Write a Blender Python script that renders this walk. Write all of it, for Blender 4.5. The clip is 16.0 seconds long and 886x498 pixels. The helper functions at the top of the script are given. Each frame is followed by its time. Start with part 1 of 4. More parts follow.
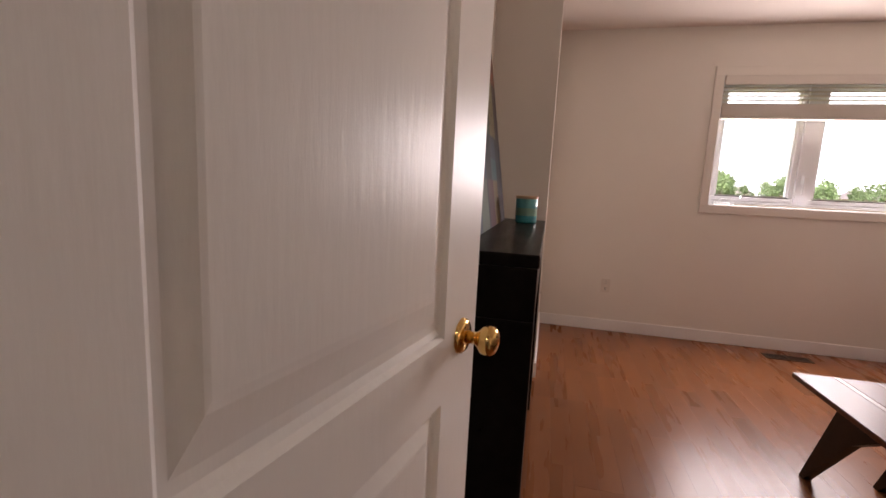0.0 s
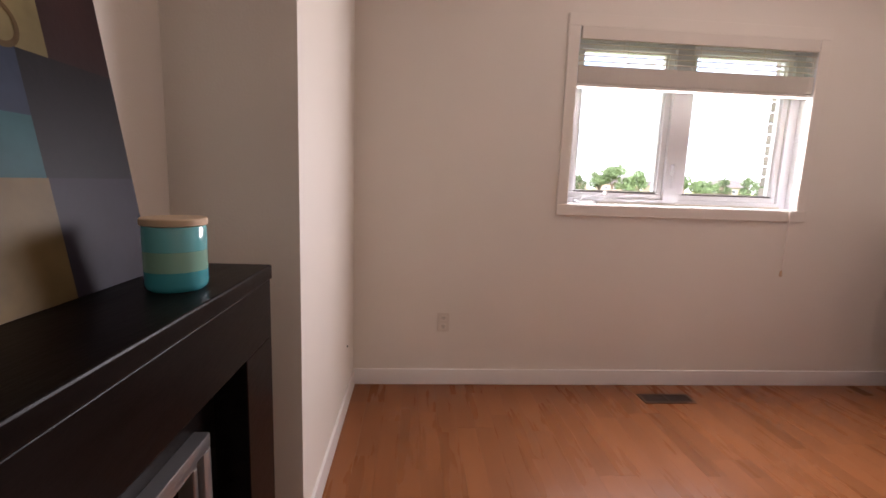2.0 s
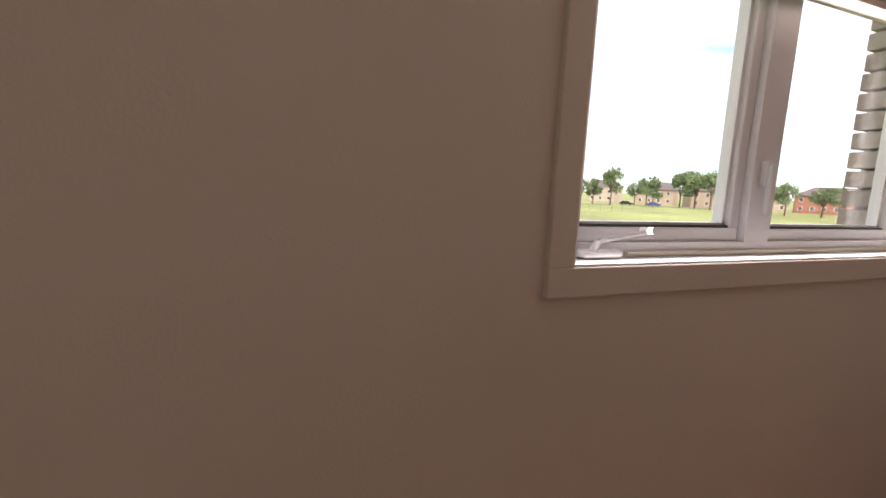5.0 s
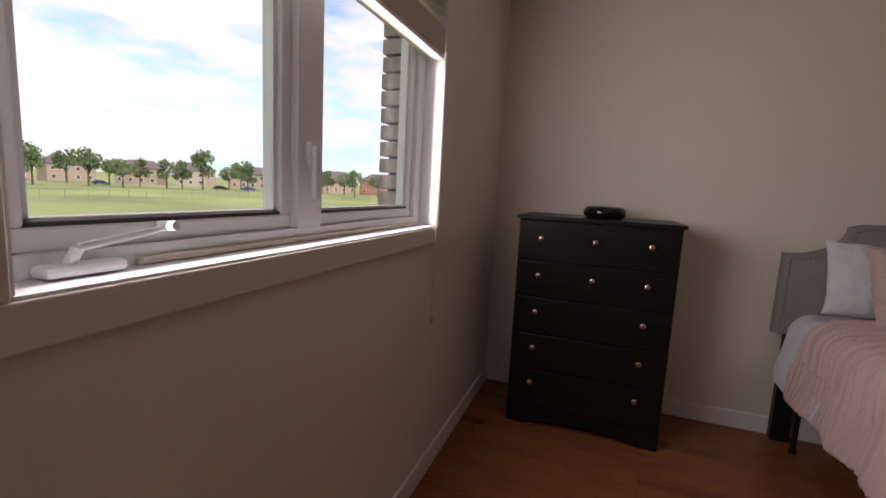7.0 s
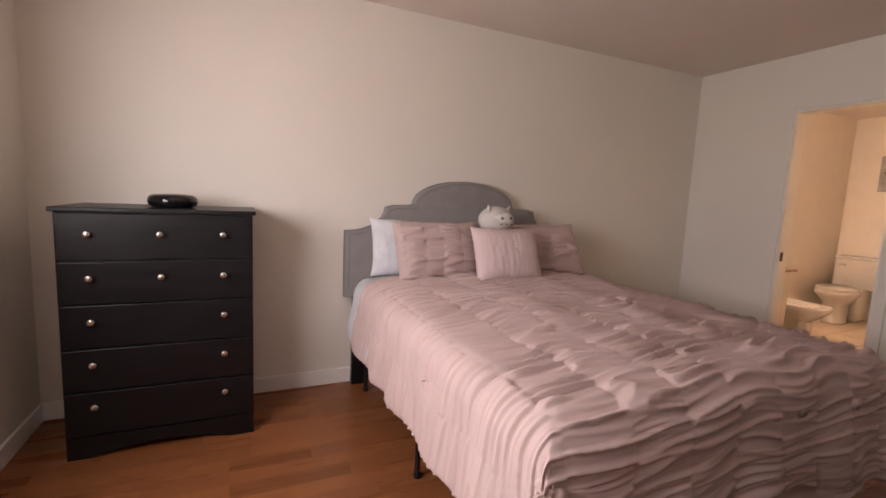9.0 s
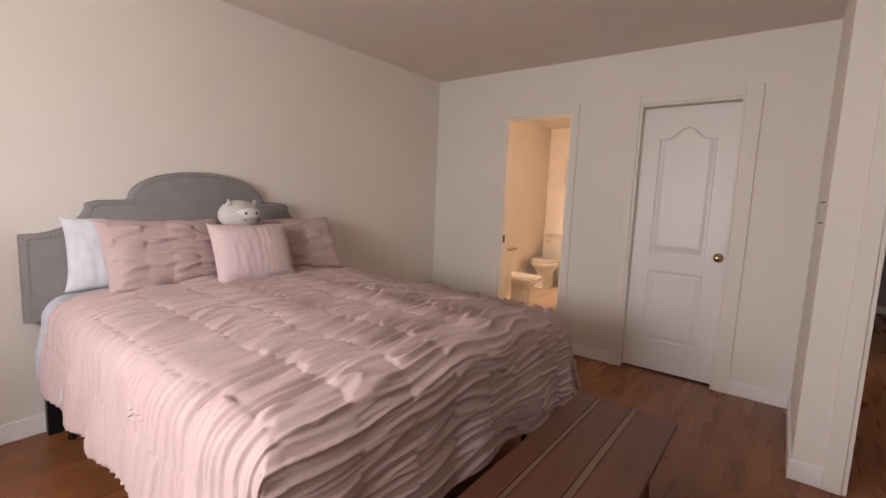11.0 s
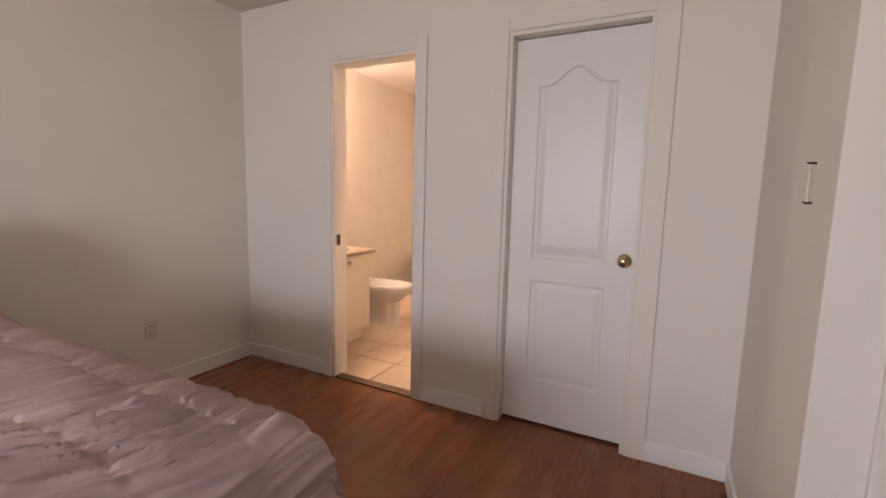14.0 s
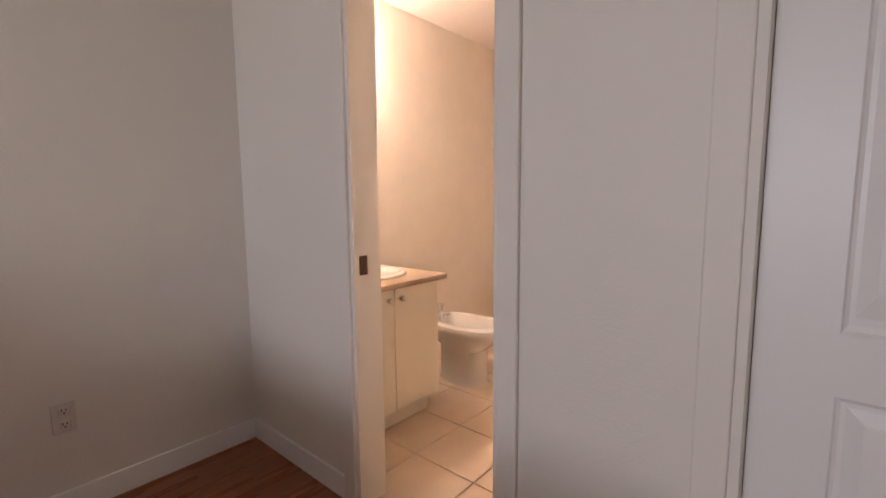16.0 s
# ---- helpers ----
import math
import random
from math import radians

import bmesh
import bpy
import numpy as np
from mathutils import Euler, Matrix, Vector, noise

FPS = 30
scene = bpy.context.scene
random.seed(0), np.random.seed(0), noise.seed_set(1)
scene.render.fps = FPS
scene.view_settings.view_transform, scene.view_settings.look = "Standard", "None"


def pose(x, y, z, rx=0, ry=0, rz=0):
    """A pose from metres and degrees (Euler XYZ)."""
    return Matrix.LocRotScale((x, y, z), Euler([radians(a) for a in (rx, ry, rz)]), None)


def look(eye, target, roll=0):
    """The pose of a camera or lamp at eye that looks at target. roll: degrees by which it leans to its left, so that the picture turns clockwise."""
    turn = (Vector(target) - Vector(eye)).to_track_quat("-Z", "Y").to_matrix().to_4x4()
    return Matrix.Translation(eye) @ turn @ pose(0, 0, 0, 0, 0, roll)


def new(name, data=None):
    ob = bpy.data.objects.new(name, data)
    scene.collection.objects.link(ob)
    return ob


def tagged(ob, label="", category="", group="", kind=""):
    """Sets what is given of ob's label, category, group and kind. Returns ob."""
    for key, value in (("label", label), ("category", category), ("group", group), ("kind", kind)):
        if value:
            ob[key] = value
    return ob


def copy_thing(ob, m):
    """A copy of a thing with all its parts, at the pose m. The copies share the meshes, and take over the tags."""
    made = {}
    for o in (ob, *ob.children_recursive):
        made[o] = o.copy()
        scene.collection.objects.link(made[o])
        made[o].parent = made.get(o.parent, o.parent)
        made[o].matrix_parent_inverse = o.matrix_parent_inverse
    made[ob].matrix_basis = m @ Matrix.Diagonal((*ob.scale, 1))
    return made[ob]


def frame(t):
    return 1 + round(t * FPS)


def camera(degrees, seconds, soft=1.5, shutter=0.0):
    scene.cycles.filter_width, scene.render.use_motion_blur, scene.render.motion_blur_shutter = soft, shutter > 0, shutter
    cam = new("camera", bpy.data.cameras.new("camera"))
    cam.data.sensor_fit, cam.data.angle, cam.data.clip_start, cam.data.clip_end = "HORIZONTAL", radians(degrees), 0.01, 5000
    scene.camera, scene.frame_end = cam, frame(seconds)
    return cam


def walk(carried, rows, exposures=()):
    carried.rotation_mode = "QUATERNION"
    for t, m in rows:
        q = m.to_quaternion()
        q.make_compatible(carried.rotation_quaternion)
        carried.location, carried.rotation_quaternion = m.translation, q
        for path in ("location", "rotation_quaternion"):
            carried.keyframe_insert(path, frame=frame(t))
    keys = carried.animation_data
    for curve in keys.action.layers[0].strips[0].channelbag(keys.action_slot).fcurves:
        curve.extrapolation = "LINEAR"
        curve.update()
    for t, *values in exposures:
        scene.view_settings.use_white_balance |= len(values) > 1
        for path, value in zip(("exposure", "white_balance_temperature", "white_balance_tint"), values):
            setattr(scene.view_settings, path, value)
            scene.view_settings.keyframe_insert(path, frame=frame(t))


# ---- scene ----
cam = camera(90.1, 16.0, soft=1.6)
PATH = [
    (0, (0.01, -3.9, 1.164), (-0.439, -1.972, 0.879), 2.8),
    (0.5, (0.067, -3.589, 1.18), (-0.089, -1.616, 0.892), 3.0),
    (1, (0.16, -3.252, 1.186), (0.174, -1.272, 0.902), 2.8),
    (1.5, (0.241, -2.9, 1.206), (0.331, -0.923, 0.916), 2.3),
    (2, (0.336, -2.537, 1.211), (0.474, -0.564, 0.915), 2.0),
    (2.5, (0.385, -2.181, 1.237), (0.557, -0.212, 0.933), 1.5),
    (3, (0.435, -1.817, 1.224), (0.683, 0.145, 0.925), 1.8),
    (5.5, (0.71, -0.638, 1.275), (1.735, 1.056, 0.993), 2.6),
    (6, (0.79, -0.606, 1.268), (2.17, 0.813, 0.981), 2.9),
    (6.5, (0.88, -0.621, 1.26), (2.529, 0.476, 0.986), 3.1),
    (7, (0.922, -0.65, 1.27), (2.79, 0.012, 1.001), 3.0),
    (7.5, (0.917, -0.735, 1.256), (2.893, -0.545, 1.01), 2.9),
    (8, (0.932, -0.803, 1.272), (2.901, -1.049, 1.021), 3.1),
    (8.5, (0.914, -0.908, 1.274), (2.818, -1.472, 1.034), 2.8),
    (9, (0.899, -0.984, 1.281), (2.707, -1.803, 1.039), 2.7),
    (9.5, (0.865, -1.064, 1.26), (2.549, -2.12, 1.043), 2.2),
    (10, (0.845, -1.101, 1.282), (2.362, -2.385, 1.058), 2.3),
    (12.5, (0.839, -1.51, 1.295), (1.807, -3.244, 1.062), 1.7),
    (13, (0.931, -1.795, 1.274), (1.868, -3.545, 1.032), 1.5),
    (13.5, (0.955, -2.171, 1.262), (1.876, -3.929, 1.013), 1.4),
    (14, (1.016, -2.56, 1.248), (1.921, -4.326, 0.996), 1.4),
    (14.5, (1.089, -2.946, 1.253), (1.997, -4.709, 0.992), 1.3),
    (15, (1.253, -3.27, 1.255), (2.27, -4.973, 0.992), 1.1),
    (15.5, (1.437, -3.567, 1.197), (2.595, -5.179, 0.948), 0.1),
    (16, (1.695, -3.801, 1.159), (2.989, -5.31, 0.936), -0.5),
]
EXPOSURES = [(0, 1.35, 7300, 28), (1, 1.45, 6600, 24), (2, 1.53, 6800, 25), (3, 1.05, 6600, 25), (5.5, 0.15, 7600, 28), (7, -0.35, 7200, 27), (7.5, -0.45, 7900, 29), (8, 0.8, 8700, 34), (8.5, 1.02, 7700, 31), (9.2, 1.18, 7200, 24), (10, 1.35, 6800, 21), (12.5, 1.51, 7000, 22), (14, 1.6, 6500, 21), (16, 1.36, 6300, 21)]
walk(cam, [(r[0], look(*r[1:])) for r in PATH], EXPOSURES)

# ---- world and sun ----
world = bpy.data.worlds.new("sky")
scene.world = world
world.use_nodes = True
wt = world.node_tree
sky = wt.nodes.new("ShaderNodeTexSky")
sky.sky_type, sky.sun_disc = "NISHITA", False
sky.sun_elevation, sky.sun_rotation = radians(48), radians(200)
wco = wt.nodes.new("ShaderNodeTexCoord")
wmap = wt.nodes.new("ShaderNodeMapping")
wmap.inputs["Scale"].default_value = (2.2, 2.2, 7.0)
wno = wt.nodes.new("ShaderNodeTexNoise")
wno.inputs["Scale"].default_value, wno.inputs["Detail"].default_value = 1.6, 7
wramp = wt.nodes.new("ShaderNodeValToRGB")
wramp.color_ramp.elements[0].position, wramp.color_ramp.elements[1].position = 0.34, 0.50
wmix = wt.nodes.new("ShaderNodeMix")
wmix.data_type = "RGBA"
wmix.inputs[7].default_value = (12.0, 13.0, 14.0, 1)
wt.links.new(wco.outputs["Generated"], wmap.inputs[0])
wt.links.new(wmap.outputs[0], wno.inputs["Vector"])
wt.links.new(wno.outputs[0], wramp.inputs[0])
wt.links.new(wramp.outputs[0], wmix.inputs[0])
wgain = wt.nodes.new("ShaderNodeVectorMath")
wgain.operation = "MULTIPLY"
wgain.inputs[1].default_value = (1.7, 2.5, 2.9)
wt.links.new(sky.outputs[0], wgain.inputs[0])
wt.links.new(wgain.outputs[0], wmix.inputs[6])
wt.links.new(wmix.outputs[2], wt.nodes["Background"].inputs[0])
wt.nodes["Background"].inputs[1].default_value = 0.12

sun = new("sun", bpy.data.lights.new("sun", "SUN"))
sun.data.energy, sun.data.angle, sun.data.color = 5.0, radians(10), (1, 0.95, 0.88)
sun.matrix_world = look((0, 0, 60), (20, 47, 0))

# area lamp added inside the lower panes, standing in for skylight
daylight = new("window_sky_stand_in", bpy.data.lights.new("window_sky_stand_in", "AREA"))
daylight.data.shape, daylight.data.size, daylight.data.size_y = "RECTANGLE", 1.34, 0.62
daylight.data.energy, daylight.data.color = 19, (0.95, 0.97, 1.0)
daylight.matrix_world = pose(1.93, 0.030, 1.445, -90)

# area lamp added at the second room's unseen window opening, in place of skylight
daylight_two = new("second_room_sky_stand_in", bpy.data.lights.new("second_room_sky_stand_in", "AREA"))
daylight_two.data.shape, daylight_two.data.size, daylight_two.data.size_y = "RECTANGLE", 1.34, 1.05
daylight_two.data.energy, daylight_two.data.color = 6, (0.84, 0.91, 1.0)
daylight_two.matrix_world = look((-3.12, -7.0, 1.55), (0, -7.0, 1.55))

BULB, HALL_BULB = 88, 12


# ---- materials ----
def mat(name, col, rough=0.6, metal=0.0, vary=0.08, scale=6.0, bump=0.0, bscale=60.0, each=0.0, coat=0.0, stretch=(1, 1, 1), spec=0.5, island=False):
    """A surface with blotches at one scale, grain at another, and fine relief."""
    m = bpy.data.materials.new(name)
    m.use_nodes = True
    nt = m.node_tree
    b = nt.nodes["Principled BSDF"]
    b.inputs["Roughness"].default_value, b.inputs["Metallic"].default_value = rough, metal
    b.inputs["Coat Weight"].default_value = coat
    b.inputs["Coat Roughness"].default_value = 0.15
    b.inputs["Specular IOR Level"].default_value = spec
    co = nt.nodes.new("ShaderNodeTexCoord")
    mp = nt.nodes.new("ShaderNodeMapping")
    mp.inputs["Scale"].default_value = stretch
    nt.links.new(co.outputs["Object"], mp.inputs[0])
    n1 = nt.nodes.new("ShaderNodeTexNoise")
    n1.inputs["Scale"].default_value, n1.inputs["Detail"].default_value = scale, 5
    nt.links.new(mp.outputs[0], n1.inputs["Vector"])
    mr = nt.nodes.new("ShaderNodeMapRange")
    mr.inputs[1].default_value, mr.inputs[2].default_value = 0.25, 0.75
    mr.inputs[3].default_value, mr.inputs[4].default_value = 1 - vary, 1 + vary
    nt.links.new(n1.outputs[0], mr.inputs[0])
    hsv = nt.nodes.new("ShaderNodeHueSaturation")
    hsv.inputs["Color"].default_value = (*col, 1)
    val = mr.outputs[0]
    if each:
        oi = nt.nodes.new("ShaderNodeNewGeometry" if island else "ShaderNodeObjectInfo")
        rnd = oi.outputs["Random Per Island" if island else "Random"]
        m2 = nt.nodes.new("ShaderNodeMapRange")
        m2.inputs[3].default_value, m2.inputs[4].default_value = 1 - each, 1 + each
        nt.links.new(rnd, m2.inputs[0])
        mu = nt.nodes.new("ShaderNodeMath")
        mu.operation = "MULTIPLY"
        nt.links.new(val, mu.inputs[0])
        nt.links.new(m2.outputs[0], mu.inputs[1])
        val = mu.outputs[0]
        add = nt.nodes.new("ShaderNodeVectorMath")
        nt.links.new(mp.outputs[0], add.inputs[0])
        sc = nt.nodes.new("ShaderNodeMath")
        sc.operation = "MULTIPLY"
        sc.inputs[1].default_value = 37
        nt.links.new(rnd, sc.inputs[0])
        nt.links.new(sc.outputs[0], add.inputs[1])
        nt.links.new(add.outputs[0], n1.inputs["Vector"])
    nt.links.new(val, hsv.inputs["Value"])
    nt.links.new(hsv.outputs[0], b.inputs["Base Color"])
    rr = nt.nodes.new("ShaderNodeMapRange")
    rr.inputs[3].default_value, rr.inputs[4].default_value = max(0.02, rough - 0.06), min(1, rough + 0.06)
    nt.links.new(n1.outputs[0], rr.inputs[0])
    nt.links.new(rr.outputs[0], b.inputs["Roughness"])
    if bump:
        n2 = nt.nodes.new("ShaderNodeTexNoise")
        n2.inputs["Scale"].default_value, n2.inputs["Detail"].default_value = bscale, 4
        nt.links.new(mp.outputs[0], n2.inputs["Vector"])
        bp = nt.nodes.new("ShaderNodeBump")
        bp.inputs["Strength"].default_value, bp.inputs["Distance"].default_value = bump, 0.01
        nt.links.new(n2.outputs[0], bp.inputs["Height"])
        nt.links.new(bp.outputs[0], b.inputs["Normal"])
    return m


def lit(name, col, strength):
    m = mat(name, col, 0.4)
    b = m.node_tree.nodes["Principled BSDF"]
    b.inputs["Emission Color"].default_value, b.inputs["Emission Strength"].default_value = (*col, 1), strength
    return m


def glass(name):
    m = bpy.data.materials.new(name)
    m.use_nodes = True
    nt = m.node_tree
    nt.nodes.clear()
    out, mix = nt.nodes.new("ShaderNodeOutputMaterial"), nt.nodes.new("ShaderNodeMixShader")
    tr, gl, fr = nt.nodes.new("ShaderNodeBsdfTransparent"), nt.nodes.new("ShaderNodeBsdfGlossy"), nt.nodes.new("ShaderNodeLayerWeight")
    tr.inputs[0].default_value = (0.95, 0.97, 0.97, 1)
    gl.inputs["Roughness"].default_value = 0.01
    pw, ml = nt.nodes.new("ShaderNodeMath"), nt.nodes.new("ShaderNodeMapRange")
    pw.operation, pw.inputs[1].default_value = "POWER", 5
    ml.inputs[3].default_value, ml.inputs[4].default_value = 0.03, 0.6
    nt.links.new(fr.outputs["Facing"], pw.inputs[0])
    nt.links.new(pw.outputs[0], ml.inputs[0])
    nt.links.new(ml.outputs[0], mix.inputs[0])
    nt.links.new(tr.outputs[0], mix.inputs[1])
    nt.links.new(gl.outputs[0], mix.inputs[2])
    nt.links.new(mix.outputs[0], out.inputs[0])
    return m


WALL = mat("wall_paint", (0.81, 0.765, 0.69), 0.55, vary=0.025, scale=1.7, bump=0.10, bscale=140)
HALLPAINT = mat("grey_wall_paint", (0.36, 0.39, 0.40), 0.5, vary=0.03, scale=2, bump=0.1, bscale=140)
CEIL = mat("ceiling_paint", (0.76, 0.67, 0.60), 0.9, vary=0.03, scale=2, bump=0.35, bscale=90)
TRIM = mat("white_trim_paint", (0.89, 0.87, 0.84), 0.35, vary=0.03, scale=3, bump=0.05, bscale=40)
DOORPAINT = mat("door_paint", (0.83, 0.81, 0.77), 0.36, spec=0.4, vary=0.02, scale=3, bump=0.06, bscale=70, stretch=(1, 1, 0.15))
PVC = mat("white_vinyl", (0.80, 0.81, 0.82), 0.35, vary=0.03, scale=5)
PLANK = mat("laminate", (0.26, 0.094, 0.034), 0.28, spec=0.30, vary=0.12, scale=2.6, bump=0.01, bscale=30, each=0.18, stretch=(5, 0.45, 1), island=True)
SUBFLOOR = mat("plank_joint", (0.22, 0.08, 0.035), 0.8)
TILE = mat("floor_tile", (0.60, 0.47, 0.35), 0.35, vary=0.08, scale=5, bump=0.05, each=0.05)
GROUT = mat("grout", (0.44, 0.34, 0.25), 0.9)
ESPRESSO = mat("espresso_wood", (0.008, 0.006, 0.0055), 0.30, vary=0.35, scale=5, bump=0.06, bscale=25, stretch=(6, 1, 6), spec=0.06)
BLACKWOOD = mat("black_wood", (0.009, 0.008, 0.009), 0.36, vary=0.3, scale=5, bump=0.06, bscale=25, stretch=(1, 1, 6), spec=0.25)
NICKEL = mat("brushed_nickel", (0.62, 0.60, 0.57), 0.25, 1.0)
BRASS = mat("polished_brass", (0.83, 0.55, 0.20), 0.12, 1.0)
CHROME = mat("chrome", (0.75, 0.75, 0.75), 0.08, 1.0)
STEEL = mat("grey_metal_frame", (0.36, 0.35, 0.35), 0.35, 0.8)
BLACKMETAL = mat("black_metal", (0.012, 0.012, 0.013), 0.4, 0.3)
BLACKGLOSS = mat("black_gloss", (0.008, 0.008, 0.009), 0.08)
DARKGLASS = mat("firebox_glass", (0.010, 0.008, 0.008), 0.05)
PINK = mat("pink_cotton", (0.57, 0.435, 0.415), 0.85, vary=0.06, scale=5, bump=0.06, bscale=180, spec=0.2)
PINKFUZZ = mat("pink_plush", (0.68, 0.54, 0.53), 0.95, vary=0.06, scale=9, bump=0.35, bscale=120, spec=0.1)
SHEET = mat("white_sheet", (0.68, 0.71, 0.75), 0.85, vary=0.10, scale=14, bump=0.3, bscale=60, spec=0.2)
GREYFAB = mat("grey_linen", (0.29, 0.275, 0.27), 0.9, vary=0.08, scale=12, bump=0.35, bscale=320, spec=0.2)
PLUSH = mat("grey_plush", (0.62, 0.60, 0.56), 0.95, vary=0.05, scale=12, bump=0.5, bscale=150, spec=0.1)
PLUSHW = mat("white_plush", (0.82, 0.82, 0.80), 0.95)
WALNUT = mat("walnut", (0.13, 0.052, 0.030), 0.36, spec=0.3, vary=0.18, scale=4, bump=0.05, bscale=30, stretch=(9, 0.8, 1))
WALNUT2 = mat("light_walnut", (0.17, 0.085, 0.05), 0.30, vary=0.15, scale=4, bump=0.05, bscale=30, stretch=(9, 0.8, 1))
BLIND = mat("blind_slat", (0.74, 0.69, 0.62), 0.5, vary=0.03)
CERAMIC = mat("ceramic", (0.70, 0.66, 0.60), 0.12, vary=0.02)
LAMINATE_TOP = mat("counter_laminate", (0.40, 0.29, 0.20), 0.4, vary=0.12, scale=30)
CREAM = mat("cream_cabinet", (0.74, 0.68, 0.56), 0.4, vary=0.03)
CANDLE = mat("teal_glass", (0.05, 0.36, 0.42), 0.12, vary=0.1, coat=0.5)
CANDLE2 = mat("green_glass_band", (0.22, 0.46, 0.36), 0.15, vary=0.1, coat=0.5)
CORK = mat("wooden_lid", (0.62, 0.46, 0.30), 0.6, vary=0.1, scale=30)
PLATE = mat("outlet_plastic", (0.72, 0.66, 0.58), 0.4)
SLOT = mat("dark_slot", (0.03, 0.03, 0.03), 0.6)
GLASS = glass("window_glass")
MIRROR = mat("mirror", (0.9, 0.9, 0.9), 0.02, 1.0, vary=0)
BROWNMETAL = mat("floor_register_metal", (0.10, 0.055, 0.035), 0.45, 0.5)
BRICK = mat("brick", (0.34, 0.29, 0.26), 0.9, vary=0.2, scale=12, bump=0.6, bscale=50, each=0.15)
MORTAR = mat("mortar", (0.30, 0.28, 0.26), 0.95)
GRASS = mat("grass", (0.22, 0.26, 0.09), 0.95, vary=0.35, scale=0.05, bump=0.3, bscale=3)
ASPHALT = mat("asphalt", (0.12, 0.11, 0.11), 0.9)
LEAF = mat("leaves", (0.12, 0.18, 0.08), 0.8, vary=0.4, scale=0.8, each=0.2)
BARK = mat("bark", (0.10, 0.07, 0.05), 0.9)
SIDING = [mat("siding_" + n, c, 0.8, vary=0.06, scale=0.5, each=0.1) for n, c in (("tan", (0.38, 0.30, 0.23)), ("brick", (0.36, 0.15, 0.10)), ("cream", (0.50, 0.43, 0.36)))]
ROOF = mat("shingle_roof", (0.13, 0.11, 0.11), 0.9, vary=0.1, scale=1)
FARGLASS = mat("far_window", (0.06, 0.07, 0.09), 0.1)
BULBGLASS = lit("warm_bulb", (1.0, 0.79, 0.60), BULB)
HALLGLASS = lit("ribbed_lamp_glass", (1.0, 0.93, 0.80), HALL_BULB)


# ---- mesh helpers ----
def bx(bm, x0, x1, y0, y1, z0, z1, bev=0.0, mi=0):
    g = bmesh.ops.create_cube(bm, size=1)
    for v in g["verts"]:
        v.co = Vector(((x0 + x1) / 2 + v.co.x * (x1 - x0), (y0 + y1) / 2 + v.co.y * (y1 - y0), (z0 + z1) / 2 + v.co.z * (z1 - z0)))
    fs = {f for v in g["verts"] for f in v.link_faces}
    for f in fs:
        f.material_index = mi
    if bev:
        es = list({e for f in fs for e in f.edges})
        r = bmesh.ops.bevel(bm, geom=es, offset=bev, segments=2, profile=0.5, affect="EDGES")
        for f in r["faces"]:
            f.material_index = mi
    return bm


def box(x0, x1, y0, y1, z0, z1, bev=0.0):
    return bx(bmesh.new(), x0, x1, y0, y1, z0, z1, bev)


def rod(bm, p0, p1, r0, r1=None, seg=14):
    p0, p1 = Vector(p0), Vector(p1)
    r1 = r0 if r1 is None else r1
    m = Matrix.Translation((p0 + p1) / 2) @ (p1 - p0).to_track_quat("Z", "Y").to_matrix().to_4x4()
    bmesh.ops.create_cone(bm, cap_ends=True, segments=seg, radius1=r0, radius2=r1, depth=(p1 - p0).length, matrix=m)
    return bm


def lathe(profile, seg=28, bm=None, m=None, sx=1.0):
    """profile: (radius, height) from the bottom up."""
    bm = bm or bmesh.new()
    rings = []
    for r, z in profile:
        rings.append([bm.verts.new(((m or Matrix()) @ Vector((sx * r * math.cos(a), r * math.sin(a), z)))) for a in (2 * math.pi * i / seg for i in range(seg))])
    for a, b in zip(rings, rings[1:]):
        for i in range(seg):
            bm.faces.new((a[i], a[(i + 1) % seg], b[(i + 1) % seg], b[i]))
    bm.faces.new(rings[0][::-1])
    bm.faces.new(rings[-1])
    return bm


def prism(outline, d0, d1, axis="x", bev=0.0):
    """An outline in the two other axes, drawn out from d0 to d1."""
    def at(p, d):
        return {"x": (d, p[0], p[1]), "y": (p[0], d, p[1]), "z": (p[0], p[1], d)}[axis]
    bm = bmesh.new()
    a = [bm.verts.new(at(p, d0)) for p in outline]
    b = [bm.verts.new(at(p, d1)) for p in outline]
    bm.faces.new(a)
    bm.faces.new(b[::-1])
    for i in range(len(a)):
        j = (i + 1) % len(a)
        bm.faces.new((a[i], b[i], b[j], a[j]))
    bmesh.ops.recalc_face_normals(bm, faces=bm.faces)
    if bev:
        es = [e for e in bm.edges if len({round(axis_value(v, axis), 5) for v in e.verts}) == 1]
        bmesh.ops.bevel(bm, geom=es, offset=bev, segments=2, profile=0.5, affect="EDGES")
    return bm


def axis_value(v, axis):
    return v.co["xyz".index(axis)]


def sheet(nu, nv, f):
    """A grid of points f(u, v), u and v from 0 to 1."""
    vs = [f(i / nu, j / nv) for i in range(nu + 1) for j in range(nv + 1)]
    fs = [(i * (nv + 1) + j, (i + 1) * (nv + 1) + j, (i + 1) * (nv + 1) + j + 1, i * (nv + 1) + j + 1) for i in range(nu) for j in range(nv)]
    me = bpy.data.meshes.new("cloth")
    me.from_pydata(vs, [], fs)
    return me


